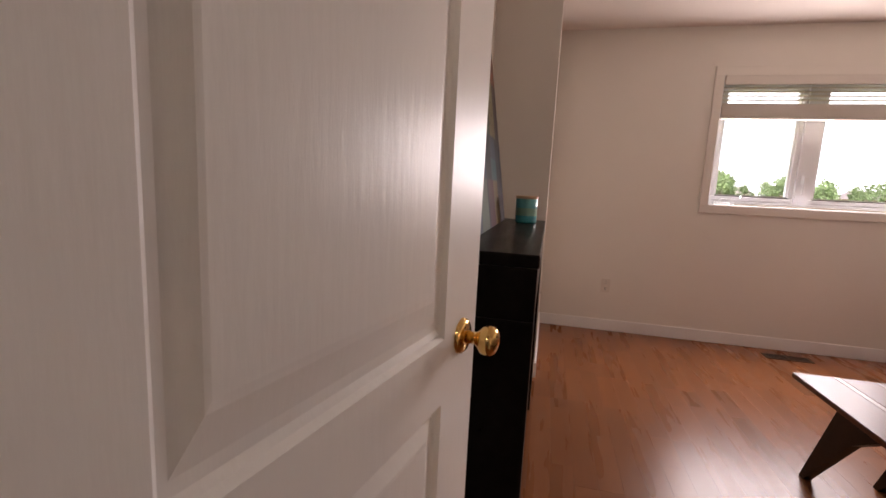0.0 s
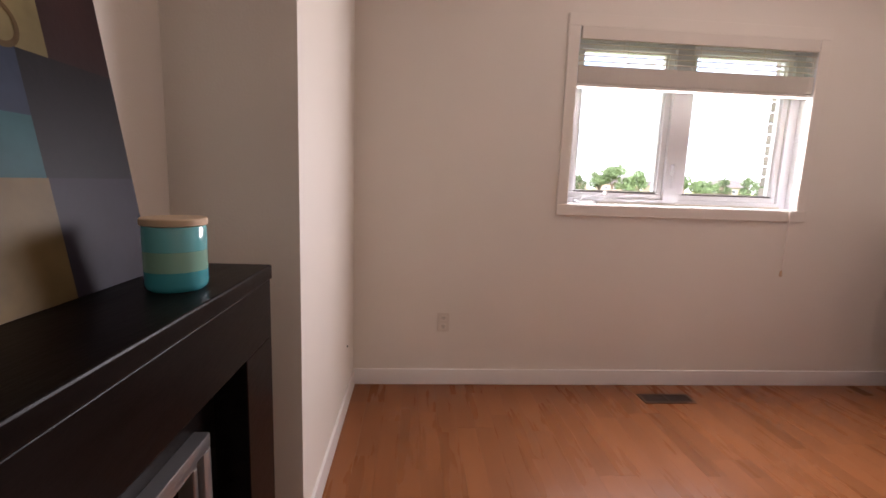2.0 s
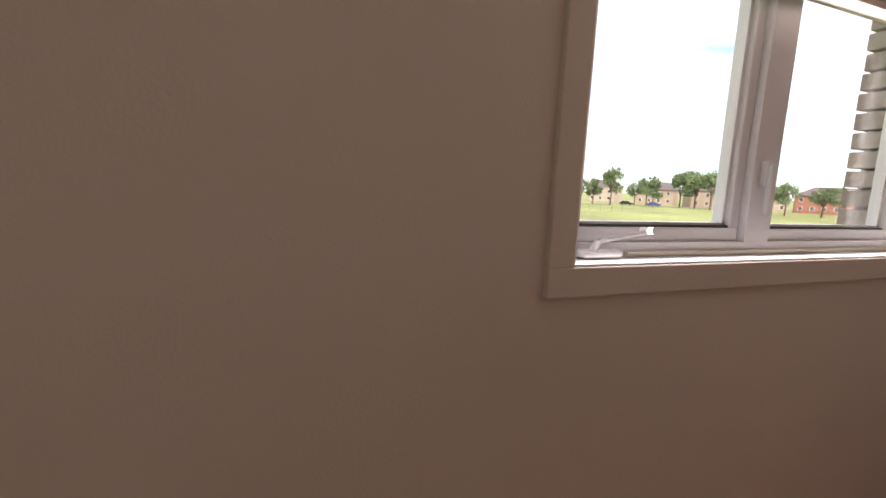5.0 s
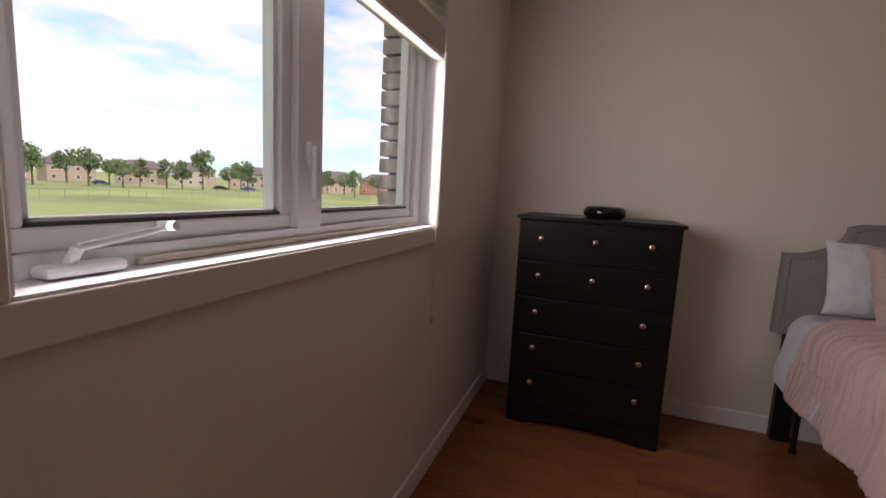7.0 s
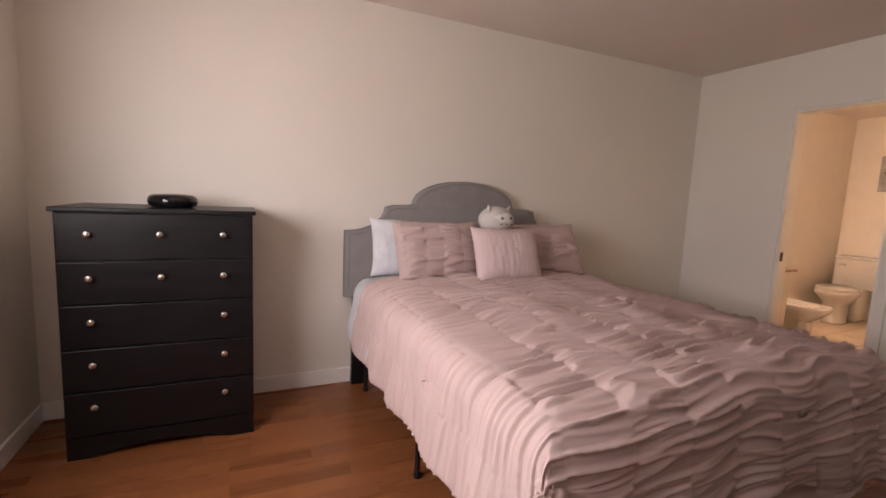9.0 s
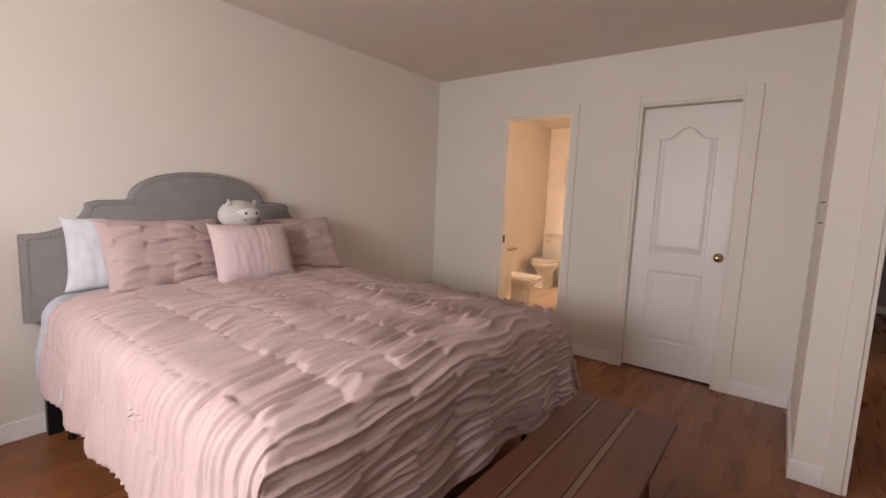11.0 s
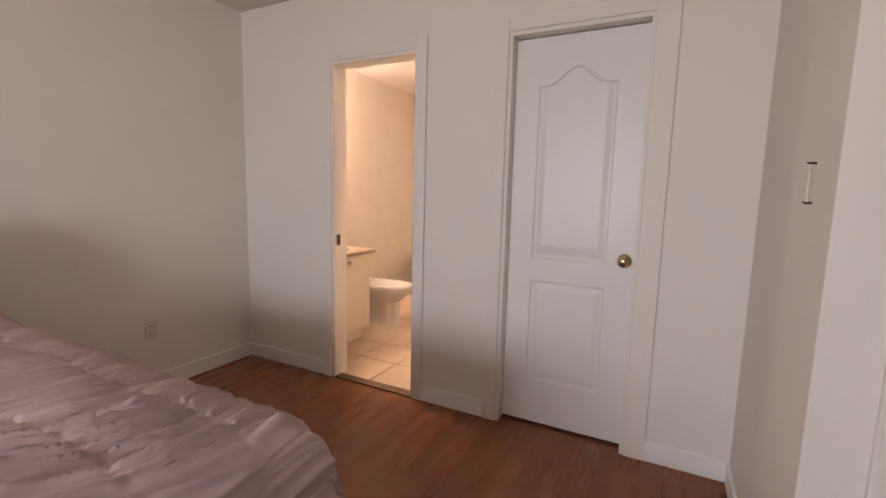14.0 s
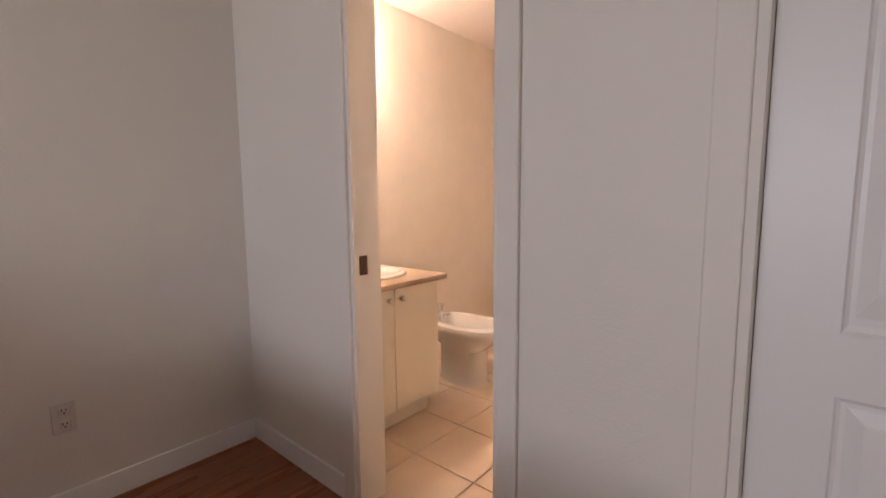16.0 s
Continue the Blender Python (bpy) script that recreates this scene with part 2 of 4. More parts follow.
def to_mesh(name, bm, ms, smooth=False):
    if isinstance(bm, bpy.types.Mesh):
        me = bm
    else:
        me = bpy.data.meshes.new(name)
        bmesh.ops.recalc_face_normals(bm, faces=bm.faces)
        bm.to_mesh(me)
        bm.free()
    for m in ms if isinstance(ms, (list, tuple)) else [ms]:
        me.materials.append(m)
    if smooth:
        me.polygons.foreach_set("use_smooth", [True] * len(me.polygons))
        if smooth != "all":
            me.set_sharp_from_angle(angle=radians(40))
    return me


def part(name, bm, ms, parent, label="", smooth=False):
    ob = new(name, to_mesh(name, bm, ms, smooth))
    ob.parent = parent
    return tagged(ob, label)


def thing(name, m, label, category, group=""):
    ob = new(name)
    ob.empty_display_size = 0.1
    ob.matrix_world = m if isinstance(m, Matrix) else pose(*m)
    return tagged(ob, label, category, group)


def structure(name, bm, ms, label, smooth=False):
    return tagged(new(name, to_mesh(name, bm, ms, smooth)), label, kind="structure")


def boxes(*bs):
    bm = bmesh.new()
    for b in bs:
        bx(bm, *b)
    return bm


# ---- plan ----
XE, YS, H = 3.76, -4.775, 2.447          # east wall, south wall, ceiling
XR, YB = -0.37, -1.20                   # fireplace recess and the bump-out beside it
YE, XJ, XC = -3.82, 0.51, 0.70         # entry wall, entry jamb, alcove corner
XH = -0.297                          # hinge side of the entry
WX0, WX1, WZ0, WZ1 = 1.227, 2.632, 1.117, 2.088
BX0, BX1, BH = 2.332, 2.960, 2.035      # bathroom doorway
CX0, CX1, CH = 1.137, 1.802, 2.05       # closet doorway
XB, YBB, XBW = 3.97, -7.92, 2.05        # bathroom east, far and west walls
HX0, HX1, HY = -0.33, XC, -9.3          # hall
T = 0.12

structure("wall_north", boxes((XR - T, WX0, 0, 0.14, 0, H), (WX1, XE + T, 0, 0.14, 0, H), (WX0, WX1, 0, 0.14, 0, WZ0), (WX0, WX1, 0, 0.14, WZ1, H)), WALL, "cream painted wall with a window")
structure("wall_east", boxes((XE, XE + T, YS, 0, 0, H)), WALL, "cream painted wall behind the bed")
structure("wall_bump", boxes((XR - T, 0, YB, 0, 0, H)), WALL, "cream painted wall beside the fireplace recess")
structure("wall_west", boxes((XR - T, XR, YE - T, YB, 0, H)), WALL, "cream painted recess wall behind the mantel")
structure("wall_entry", boxes((XR, XH, YE - T, YE, 0, H), (XJ, XC, YE - T, YE, 0, H), (XH, XJ, YE - T, YE, 2.06, H)), WALL, "cream painted wall with the entry doorway")
structure("wall_alcove", boxes((XC - T, XC, YS - T, YE - T, 0, H)), WALL, "cream painted return wall with two nail holes")
structure("wall_south", boxes((XC, CX0, YS - T, YS, 0, H), (CX0, CX1, YS - T, YS, CH, H), (CX1, BX0, YS - T, YS, 0, H), (BX0, BX1, YS - T, YS, BH, H), (BX1, XB, YS - T, YS, 0, H)), WALL, "cream painted wall with closet and bathroom doorways")
structure("ceiling", boxes((XR - T, XE + T, YS - T, 0.14, H, H + 0.15)), CEIL, "textured off-white ceiling")
structure("ceiling_bathroom", boxes((XBW - T, XB + T, YBB - T, YS - T, H, H + 0.15)), CEIL, "off-white bathroom ceiling")
structure("ceiling_hall", boxes((-3.2, XBW - T, HY - T, YS - T, H, H + 0.15), (-3.2, XR - T, YS - T, YE - T, H, H + 0.15)), mat("hall_ceiling", (0.75, 0.75, 0.73), 0.9, bump=0.3), "white hall ceiling")
BATHWALL = mat("bathroom_paint", (0.80, 0.73, 0.64), 0.5, vary=0.03, bump=0.15, bscale=120)
structure("wall_bathroom_east", boxes((XB, XB + T, YBB, YS - T, 0, H)), BATHWALL, "warm white bathroom wall")
structure("wall_bathroom_far", boxes((XBW, XB + T, YBB - T, YBB, 0, H)), BATHWALL, "warm white bathroom far wall")
structure("wall_bathroom_west", boxes((XBW - T, XBW, YBB - T, YS - T, 0, H)), BATHWALL, "warm white bathroom side wall")
DY0, DY1 = -6.72, -6.0
structure("wall_hall_west", boxes((HX0 - T, HX0, DY1, YE - T, 0, H), (HX0 - T, HX0, HY, DY0, 0, H), (HX0 - T, HX0, DY0, DY1, 2.05, H)), HALLPAINT, "grey painted hall wall with a doorway")
structure("wall_hall_east", boxes((HX1, HX1 + T, HY, YS - T, 0, H)), HALLPAINT, "grey painted hall wall")
structure("wall_hall_end", boxes((HX0 - T, HX1 + T, HY - T, HY, 0, H)), mat("mauve_paint", (0.42, 0.36, 0.38), 0.6), "mauve painted wall closing the hall")
structure("wall_closet_back", boxes((HX1 + T, XBW - T, YS - 0.75, YS - 0.7, 0, H)), WALL, "plain closet back wall")
structure("wall_bedroom_two", boxes((-3.2, -3.1, HY - T, -7.7, 0, H), (-3.2, -3.1, -6.3, YE - T, 0, H), (-3.2, -3.1, -7.7, -6.3, 0, 1.0), (-3.2, -3.1, -7.7, -6.3, 2.1, H), (-3.1, HX0 - T, HY - T, HY, 0, H), (-3.1, XR - T, YE - T - 0.02, YE - T + 0.1, 0, H)), HALLPAINT, "grey walls of the room off the hall")

# baseboards, casings and jambs
BT, BHT = 0.013, 0.098


def base(name, x0, x1, y0, y1, m=None):
    structure(name, bx(bmesh.new(), x0, x1, y0, y1, 0.001, BHT, 0.003), m or TRIM, "flat white painted baseboard")


base("baseboard_north", 0, XE - BT, -BT, 0)
base("baseboard_east", XE - BT, XE, YS + BT, 0)
base("baseboard_bump", 0, BT, YB, -BT)
base("baseboard_recess", XR, 0, YB - BT, YB)
base("baseboard_west", XR, XR + BT, YE, YB - BT)
base("baseboard_alcove", XC, XC + BT, YS + BT, YE)
base("baseboard_stub", XJ + 0.07, XC + BT, YE, YE + BT)
base("baseboard_south_closet", XC, CX0 - 0.09, YS, YS + BT)
base("baseboard_south_middle", CX1 + 0.065, BX0 - 0.06, YS, YS + BT)
base("baseboard_south_corner", BX1 + 0.07, XE, YS, YS + BT)
base("baseboard_hall_near", HX0, HX0 + BT, DY1 + 0.07, YE - T)
base("baseboard_hall_far", HX0, HX0 + BT, HY, DY0 - 0.07)
base("baseboard_hall_end", HX0, HX1, HY, HY + BT)


def casing_y(name, x0, x1, y, top, wl, wr, depth, side=1):
    """A flat casing round a doorway in a wall that faces along y, with its jamb."""
    bm = bmesh.new()
    a, b = sorted((y, y + 0.016 * side))
    bx(bm, x0 - wl, x0, a, b, 0, top + 0.07, 0.004)
    bx(bm, x1, x1 + wr, a, b, 0, top + 0.07, 0.004)
    bx(bm, x0, x1, a, b, top, top + 0.07, 0.004)
    j0, j1 = sorted((y + 0.004 * side, y - depth * side))
    bx(bm, x0, x0 + 0.018, j0, j1, 0, top)
    bx(bm, x1 - 0.018, x1, j0, j1, 0, top)
    bx(bm, x0 + 0.018, x1 - 0.018, j0, j1, top - 0.018, top)
    return structure(name, bm, WALL, "flat door casing and jamb painted like the wall")


casing_y("trim_bathroom_door", BX0, BX1, YS, BH, 0.06, 0.07, T)
casing_y("trim_closet_door", CX0, CX1, YS, CH, 0.095, 0.062, T)
casing_y("trim_entry_door", XH, XJ, YE, 2.06, 0.06, 0.07, T)
bm = bmesh.new()
for y0, y1 in ((DY1, DY1 + 0.07), (DY0 - 0.07, DY0)):
    bx(bm, HX0, HX0 + 0.016, y0, y1, 0, 2.12, 0.004)
bx(bm, HX0, HX0 + 0.016, DY0, DY1, 2.05, 2.12, 0.004)
bx(bm, HX0 - T, HX0 + 0.004, DY1 - 0.018, DY1, 0, 2.05)
bx(bm, HX0 - T, HX0 + 0.004, DY0, DY0 + 0.018, 0, 2.05)
bx(bm, HX0 - T, HX0 + 0.004, DY0 + 0.018, DY1 - 0.018, 2.032, 2.05)
structure("trim_hall_door", bm, TRIM, "white painted hall door casing and jamb")
structure("floor_threshold", box(BX0 + 0.018, BX1 - 0.018, YS - 0.06, YS + 0.012, 0.001, 0.010, 0.003), mat("threshold", (0.14, 0.07, 0.035), 0.4), "dark wooden threshold strip at the bathroom")


# ---- window ----
WF = 0.075
win = structure("window_1", boxes((WX0, WX1, WF - 0.005, WF + 0.07, WZ0, WZ0 + 0.035), (WX0, WX1, WF - 0.005, WF + 0.07, WZ1 - 0.05, WZ1), (WX0, WX0 + 0.035, WF - 0.005, WF + 0.07, WZ0 + 0.035, WZ1 - 0.05), (WX1 - 0.058, WX1, WF - 0.005, WF + 0.07, WZ0 + 0.035, WZ1 - 0.05), (1.840, 1.938, WF - 0.01, WF + 0.07, WZ0 + 0.035, WZ1 - 0.05)), PVC, "white vinyl casement window, two panes")


def sash(x0, x1, z0, z1, y, w, name):
    bm = bmesh.new()
    for b in ((x0, x1, z0, z0 + w), (x0, x1, z1 - w, z1), (x0, x0 + w, z0 + w, z1 - w), (x1 - w, x1, z0 + w, z1 - w)):
        bx(bm, b[0], b[1], y, y + 0.05, b[2], b[3], 0.005)
    for b in ((x0 + w, x1 - w, z0 + w, z0 + w + 0.012), (x0 + w, x1 - w, z1 - w - 0.012, z1 - w), (x0 + w, x0 + w + 0.012, z0 + w, z1 - w), (x1 - w - 0.012, x1 - w, z0 + w, z1 - w)):
        bx(bm, b[0], b[1], y + 0.014, y + 0.045, b[2], b[3])
    s = part(name, bm, PVC, win)
    g = part("pane", box(x0 + w, x1 - w, y + 0.025, y + 0.031, z0 + w, z1 - w), GLASS, s, "clear glass pane")
    g.visible_shadow = False
    gk = bmesh.new()
    bx(gk, x0 + w, x1 - w, y + 0.004, y + 0.014, z0 + w, z0 + w + 0.006)
    part("gasket", gk, SLOT, s)
    return s


sash(WX0 + 0.030, 1.840, WZ0 + 0.035, WZ1 - 0.05, WF + 0.01, 0.036, "sash")
sash(1.938, WX1 - 0.058, WZ0 + 0.035, WZ1 - 0.05, WF + 0.01, 0.034, "fixed_sash")
bm = bmesh.new()
bx(bm, 1.868, 1.892, WF - 0.028, WF - 0.008, 1.30, 1.37, 0.005)
bx(bm, 1.872, 1.888, WF - 0.040, WF - 0.024, 1.225, 1.36, 0.005)
part("latch", bm, PVC, win, "white lever latch on the mullion")
bm = bmesh.new()
bx(bm, 1.285, 1.395, 0.030, WF - 0.004, WZ0 + 0.004, WZ0 + 0.022, 0.008)
rod(bm, (1.32, 0.048, WZ0 + 0.018), (1.33, 0.042, WZ0 + 0.044), 0.009, 0.008)
rod(bm, (1.33, 0.042, WZ0 + 0.044), (1.465, 0.036, WZ0 + 0.064), 0.007, 0.005)
rod(bm, (1.465, 0.052, WZ0 + 0.066), (1.465, 0.016, WZ0 + 0.069), 0.009, 0.008)
part("crank", bm, PVC, win, "white folding window crank", smooth=True)
part("track_strip", box(1.43, WX1 - 0.05, WF - 0.022, WF - 0.006, WZ0 + 0.003, WZ0 + 0.015, 0.003), mat("cream_strip", (0.68, 0.62, 0.52), 0.5), win)
part("sill", box(WX0, WX1, -0.012, WF + 0.06, WZ0 - 0.004, WZ0 + 0.002, 0.002), PVC, win)
for x0, x1, lab in ((WX0 - 0.001, WX0 + 0.003, "jamb_liner"), (WX1 - 0.003, WX1 + 0.001, "jamb_liner")):
    part(lab, box(x0, x1, -0.012, WF + 0.06, WZ0 + 0.003, WZ1), PVC, win)
CW = 0.064
bm = bmesh.new()
bx(bm, WX0 - CW, WX1 + CW, -0.016, 0.001, WZ0 - CW - 0.004, WZ0 - 0.004, 0.003)
bx(bm, WX0 - CW, WX1 + CW, -0.016, 0.001, WZ1, WZ1 + CW, 0.003)
bx(bm, WX0 - CW, WX0 - 0.001, -0.016, 0.001, WZ0 - 0.004, WZ1, 0.003)
bx(bm, WX1 + 0.001, WX1 + CW, -0.016, 0.001, WZ0 - 0.004, WZ1, 0.003)
structure("trim_window", bm, WALL, "flat window casing painted like the wall")


def blind():
    b = thing("window_blind", (1.93, 0.0, WZ1), "white two inch slat blind drawn mostly up", "blind")
    w = (WX1 - WX0) / 2 - 0.008
    part("valance", box(-w, w, -0.022, -0.006, -0.068, -0.001, 0.004), BLIND, b)
    part("headrail", box(-w + 0.01, w - 0.01, -0.004, 0.05, -0.05, -0.004), BLIND, b)
    for i in range(4):
        m = box(-w, w, -0.008, 0.044, -0.002, 0.002)
        s = part("slat", m, BLIND, b)
        s.location = (0, 0.0, -0.090 - i * 0.030)
        s.rotation_euler = (radians(20), 0, 0)
    n = bmesh.new()
    for i in range(20):
        z = -0.203 - i * 0.0047
        bx(n, -w, w, -0.010 + 0.002 * (i % 2), 0.044, z - 0.0038, z)
    part("stacked_slats", n, BLIND, b)
    part("bottom_rail", box(-w, w, -0.011, 0.045, -0.318, -0.300, 0.004), BLIND, b)
    for x in (-0.42, 0.0, 0.42):
        t = bmesh.new()
        for y in (-0.010, 0.046):
            rod(t, (x, y, -0.30), (x, y, -0.05), 0.0012, seg=6)
        part("ladder_cord", t, BLIND, b)
    t = bmesh.new()
    cx = 2.585 - 1.93
    rod(t, (cx, -0.028, -0.07), (cx, -0.024, -1.34), 0.0016, seg=6)
    rod(t, (cx + 0.012, -0.028, -0.07), (cx + 0.004, -0.024, -1.33), 0.0016, seg=6)
    part("pull_cord", t, BLIND, b)
    part("tassel", lathe([(0.004, -1.375), (0.008, -1.37), (0.007, -1.345), (0.003, -1.335)], 10, m=Matrix.Translation((cx + 0.002, -0.024, 0))), CORK, b)


blind()


# ---- doors ----
def panel_outline(x0, x1, z0, z1, rise):
    pts = [(x0, z0), (x1, z0)]
    if not rise:
        return pts + [(x1, z1), (x0, z1)]
    n = 20
    for i in range(n + 1):
        u = 1 - i / n
        k = abs(2 * u - 1)
        pts.append((x0 + (x1 - x0) * u, z1 + rise * (0.5 + 0.5 * math.cos(math.pi * min(1, k / 0.82)))))
    return pts


def inset(pts, d):
    cx, cz = sum(p[0] for p in pts) / len(pts), sum(p[1] for p in pts) / len(pts)
    x0, x1 = min(p[0] for p in pts), max(p[0] for p in pts)
    z0, z1 = min(p[1] for p in pts), max(p[1] for p in pts)
    return [(cx + (p[0] - cx) * (1 - 2 * d / (x1 - x0)), cz + (p[1] - cz) * (1 - 2 * d / (z1 - z0))) for p in pts]


def door(name, m, w, h, label, knob_z, metal, lever_x, st):
    d = structure(name, box(0, 0.001, -0.001, 0, 0, 0.001), DOORPAINT, label)
    d.matrix_world = m
    t = 0.035
    panels = [panel_outline(st, w - st, 0.90, h - 0.235, 0.085), panel_outline(st, w - st, 0.235, 0.785, 0)]
    part("leaf_core", box(0.001, w - 0.001, -t + 0.0135, -0.0135, 0.001, h - 0.001), DOORPAINT, d)
    for side in (0, 1):
        lo, hi = (-0.0132, 0.0) if side == 0 else (-t, -t + 0.0132)
        for a, b, c, e in ((0, st, 0, h), (w - st, w, 0, h)):
            part("stile", box(a, b, lo, hi, c, e), DOORPAINT, d)
        for c, e in ((0, 0.235), (0.785, 0.90)):
            part("rail", box(st, w - st, lo, hi, c, e), DOORPAINT, d)
        arch = panels[0][2:]
        part("arched_rail", prism(arch + [(st, h), (w - st, h)], lo, hi, "y"), DOORPAINT, d)
        for pts in panels:
            f = bmesh.new()
            rings = [(pts, 0.0005), (inset(pts, 0.004), 0.008), (inset(pts, 0.010), 0.012), (inset(pts, 0.018), 0.012), (inset(pts, 0.042), 0.003), (inset(pts, 0.048), 0.0022)]
            made = [[f.verts.new((p[0], -dep if side == 0 else -t + dep, p[1])) for p in r] for r, dep in rings]
            for a, b in zip(made, made[1:]):
                for i in range(len(a)):
                    j = (i + 1) % len(a)
                    f.faces.new((a[i], a[j], b[j], b[i]))
            f.faces.new(made[-1])
            part("panel", f, DOORPAINT, d)
    for sgn, y0 in ((1, 0.0), (-1, -t)):
        mm = Matrix.Translation((lever_x, y0, knob_z)) @ Matrix.Rotation(radians(-90 * sgn), 4, "X")
        k = part("knob", lathe([(0.012, 0.008), (0.011, 0.028), (0.015, 0.034), (0.025, 0.043), (0.0275, 0.053), (0.026, 0.061), (0.018, 0.068), (0.006, 0.0705)], 28, m=mm), metal, d, "round polished metal knob", smooth="all")
        part("rose", lathe([(0.033, 0.0), (0.032, 0.005), (0.026, 0.010), (0.012, 0.012)], 28, m=mm), metal, k, smooth=True)
    return d


ang = math.degrees(math.atan2(-3.08 + 3.82, -0.150 - XH))
door("door_1", pose(XH + 0.002, YE + 0.004, 0.012, 0, 0, ang), 0.765, 2.03, "white moulded panel door standing open with a brass knob", 0.885, BRASS, 0.765 - 0.070, 0.145)
door("door_2", pose(CX0 + 0.020, YS - 0.062, 0.014, 0, 0, 0), CX1 - CX0 - 0.040, 2.012, "white moulded closet door, closed, with a brass knob", 0.93, mat("antique_brass", (0.55, 0.42, 0.24), 0.2, 1.0), 0.042, 0.125)
sp = bmesh.new()
bx(sp, BX1 - 0.0205, BX1 - 0.0165, YS - 0.055, YS - 0.02, 0.89, 0.96, 0.001)
structure("trim_strike_plate", sp, BROWNMETAL, "dark strike plate on the bathroom jamb")


# ---- wall plates, register, nail holes ----
def outlet(m):
    o = thing("wall_outlet", m, "ivory duplex wall outlet above the baseboard", "outlet", "wall outlets")
    part("cover_plate", box(-0.036, 0.036, -0.006, 0, -0.058, 0.058, 0.003), PLATE, o)
    for z in (-0.026, 0.026):
        f = part("socket", box(-0.017, 0.017, -0.008, -0.005, z - 0.015, z + 0.015, 0.004), PLATE, o)
        s = bmesh.new()
        bx(s, -0.008, -0.005, -0.0086, -0.0075, z - 0.001, z + 0.009)
        bx(s, 0.005, 0.008, -0.0086, -0.0075, z - 0.001, z + 0.008)
        rod(s, (0, -0.0075, z - 0.008), (0, -0.0086, z - 0.008), 0.003, seg=10)
        part("slots", s, SLOT, f)
    return o


outlet((0.531, 0, 0.391))
outlet((XE, -4.065, 0.377, 0, 0, -90))
hole = bmesh.new()
rod(hole, (-0.002, -0.25, 0.33), (0.004, -0.25, 0.33), 0.006, seg=10)
structure("trim_nail_hole", hole, SLOT, "dark screw hole in the painted wall")
hook = thing("wall_hook", (XC, -4.0, 1.295), "small metal hook bar screwed to the wall", "wall hook")
part("bar", rod(bmesh.new(), (0.012, 0, -0.05), (0.012, 0, 0.05), 0.0022, seg=8), PLATE, hook)
for z in (-0.05, 0.05):
    part("screw", rod(rod(bmesh.new(), (0, 0, z), (0.016, 0, z), 0.003, seg=10), (0.014, 0, z), (0.018, -0.006, z + 0.002), 0.002, seg=8), SLOT, hook, "dark screw end")


def register():
    r = thing("floor_register", (1.846, -0.19, 0.0), "brown metal floor vent set in the laminate", "floor vent")
    f = bmesh.new()
    for b in ((-0.155, 0.155, -0.055, -0.04), (-0.155, 0.155, 0.04, 0.055), (-0.155, -0.135, -0.04, 0.04), (0.135, 0.155, -0.04, 0.04), (-0.006, 0.006, -0.04, 0.04)):
        bx(f, b[0], b[1], b[2], b[3], 0.0, 0.006, 0.001)
    part("frame", f, BROWNMETAL, r)
    # flat dark sheet under the louvres: the duct's shade put in as colour
    part("well_shade", box(-0.135, 0.135, -0.04, 0.04, 0.0005, 0.0015), SLOT, r)
    for i in range(18):
        x = -0.128 + i * 0.0151
        part("louvre", box(x - 0.002, x + 0.002, -0.04, 0.04, 0.0015, 0.0055), BROWNMETAL, r)


register()


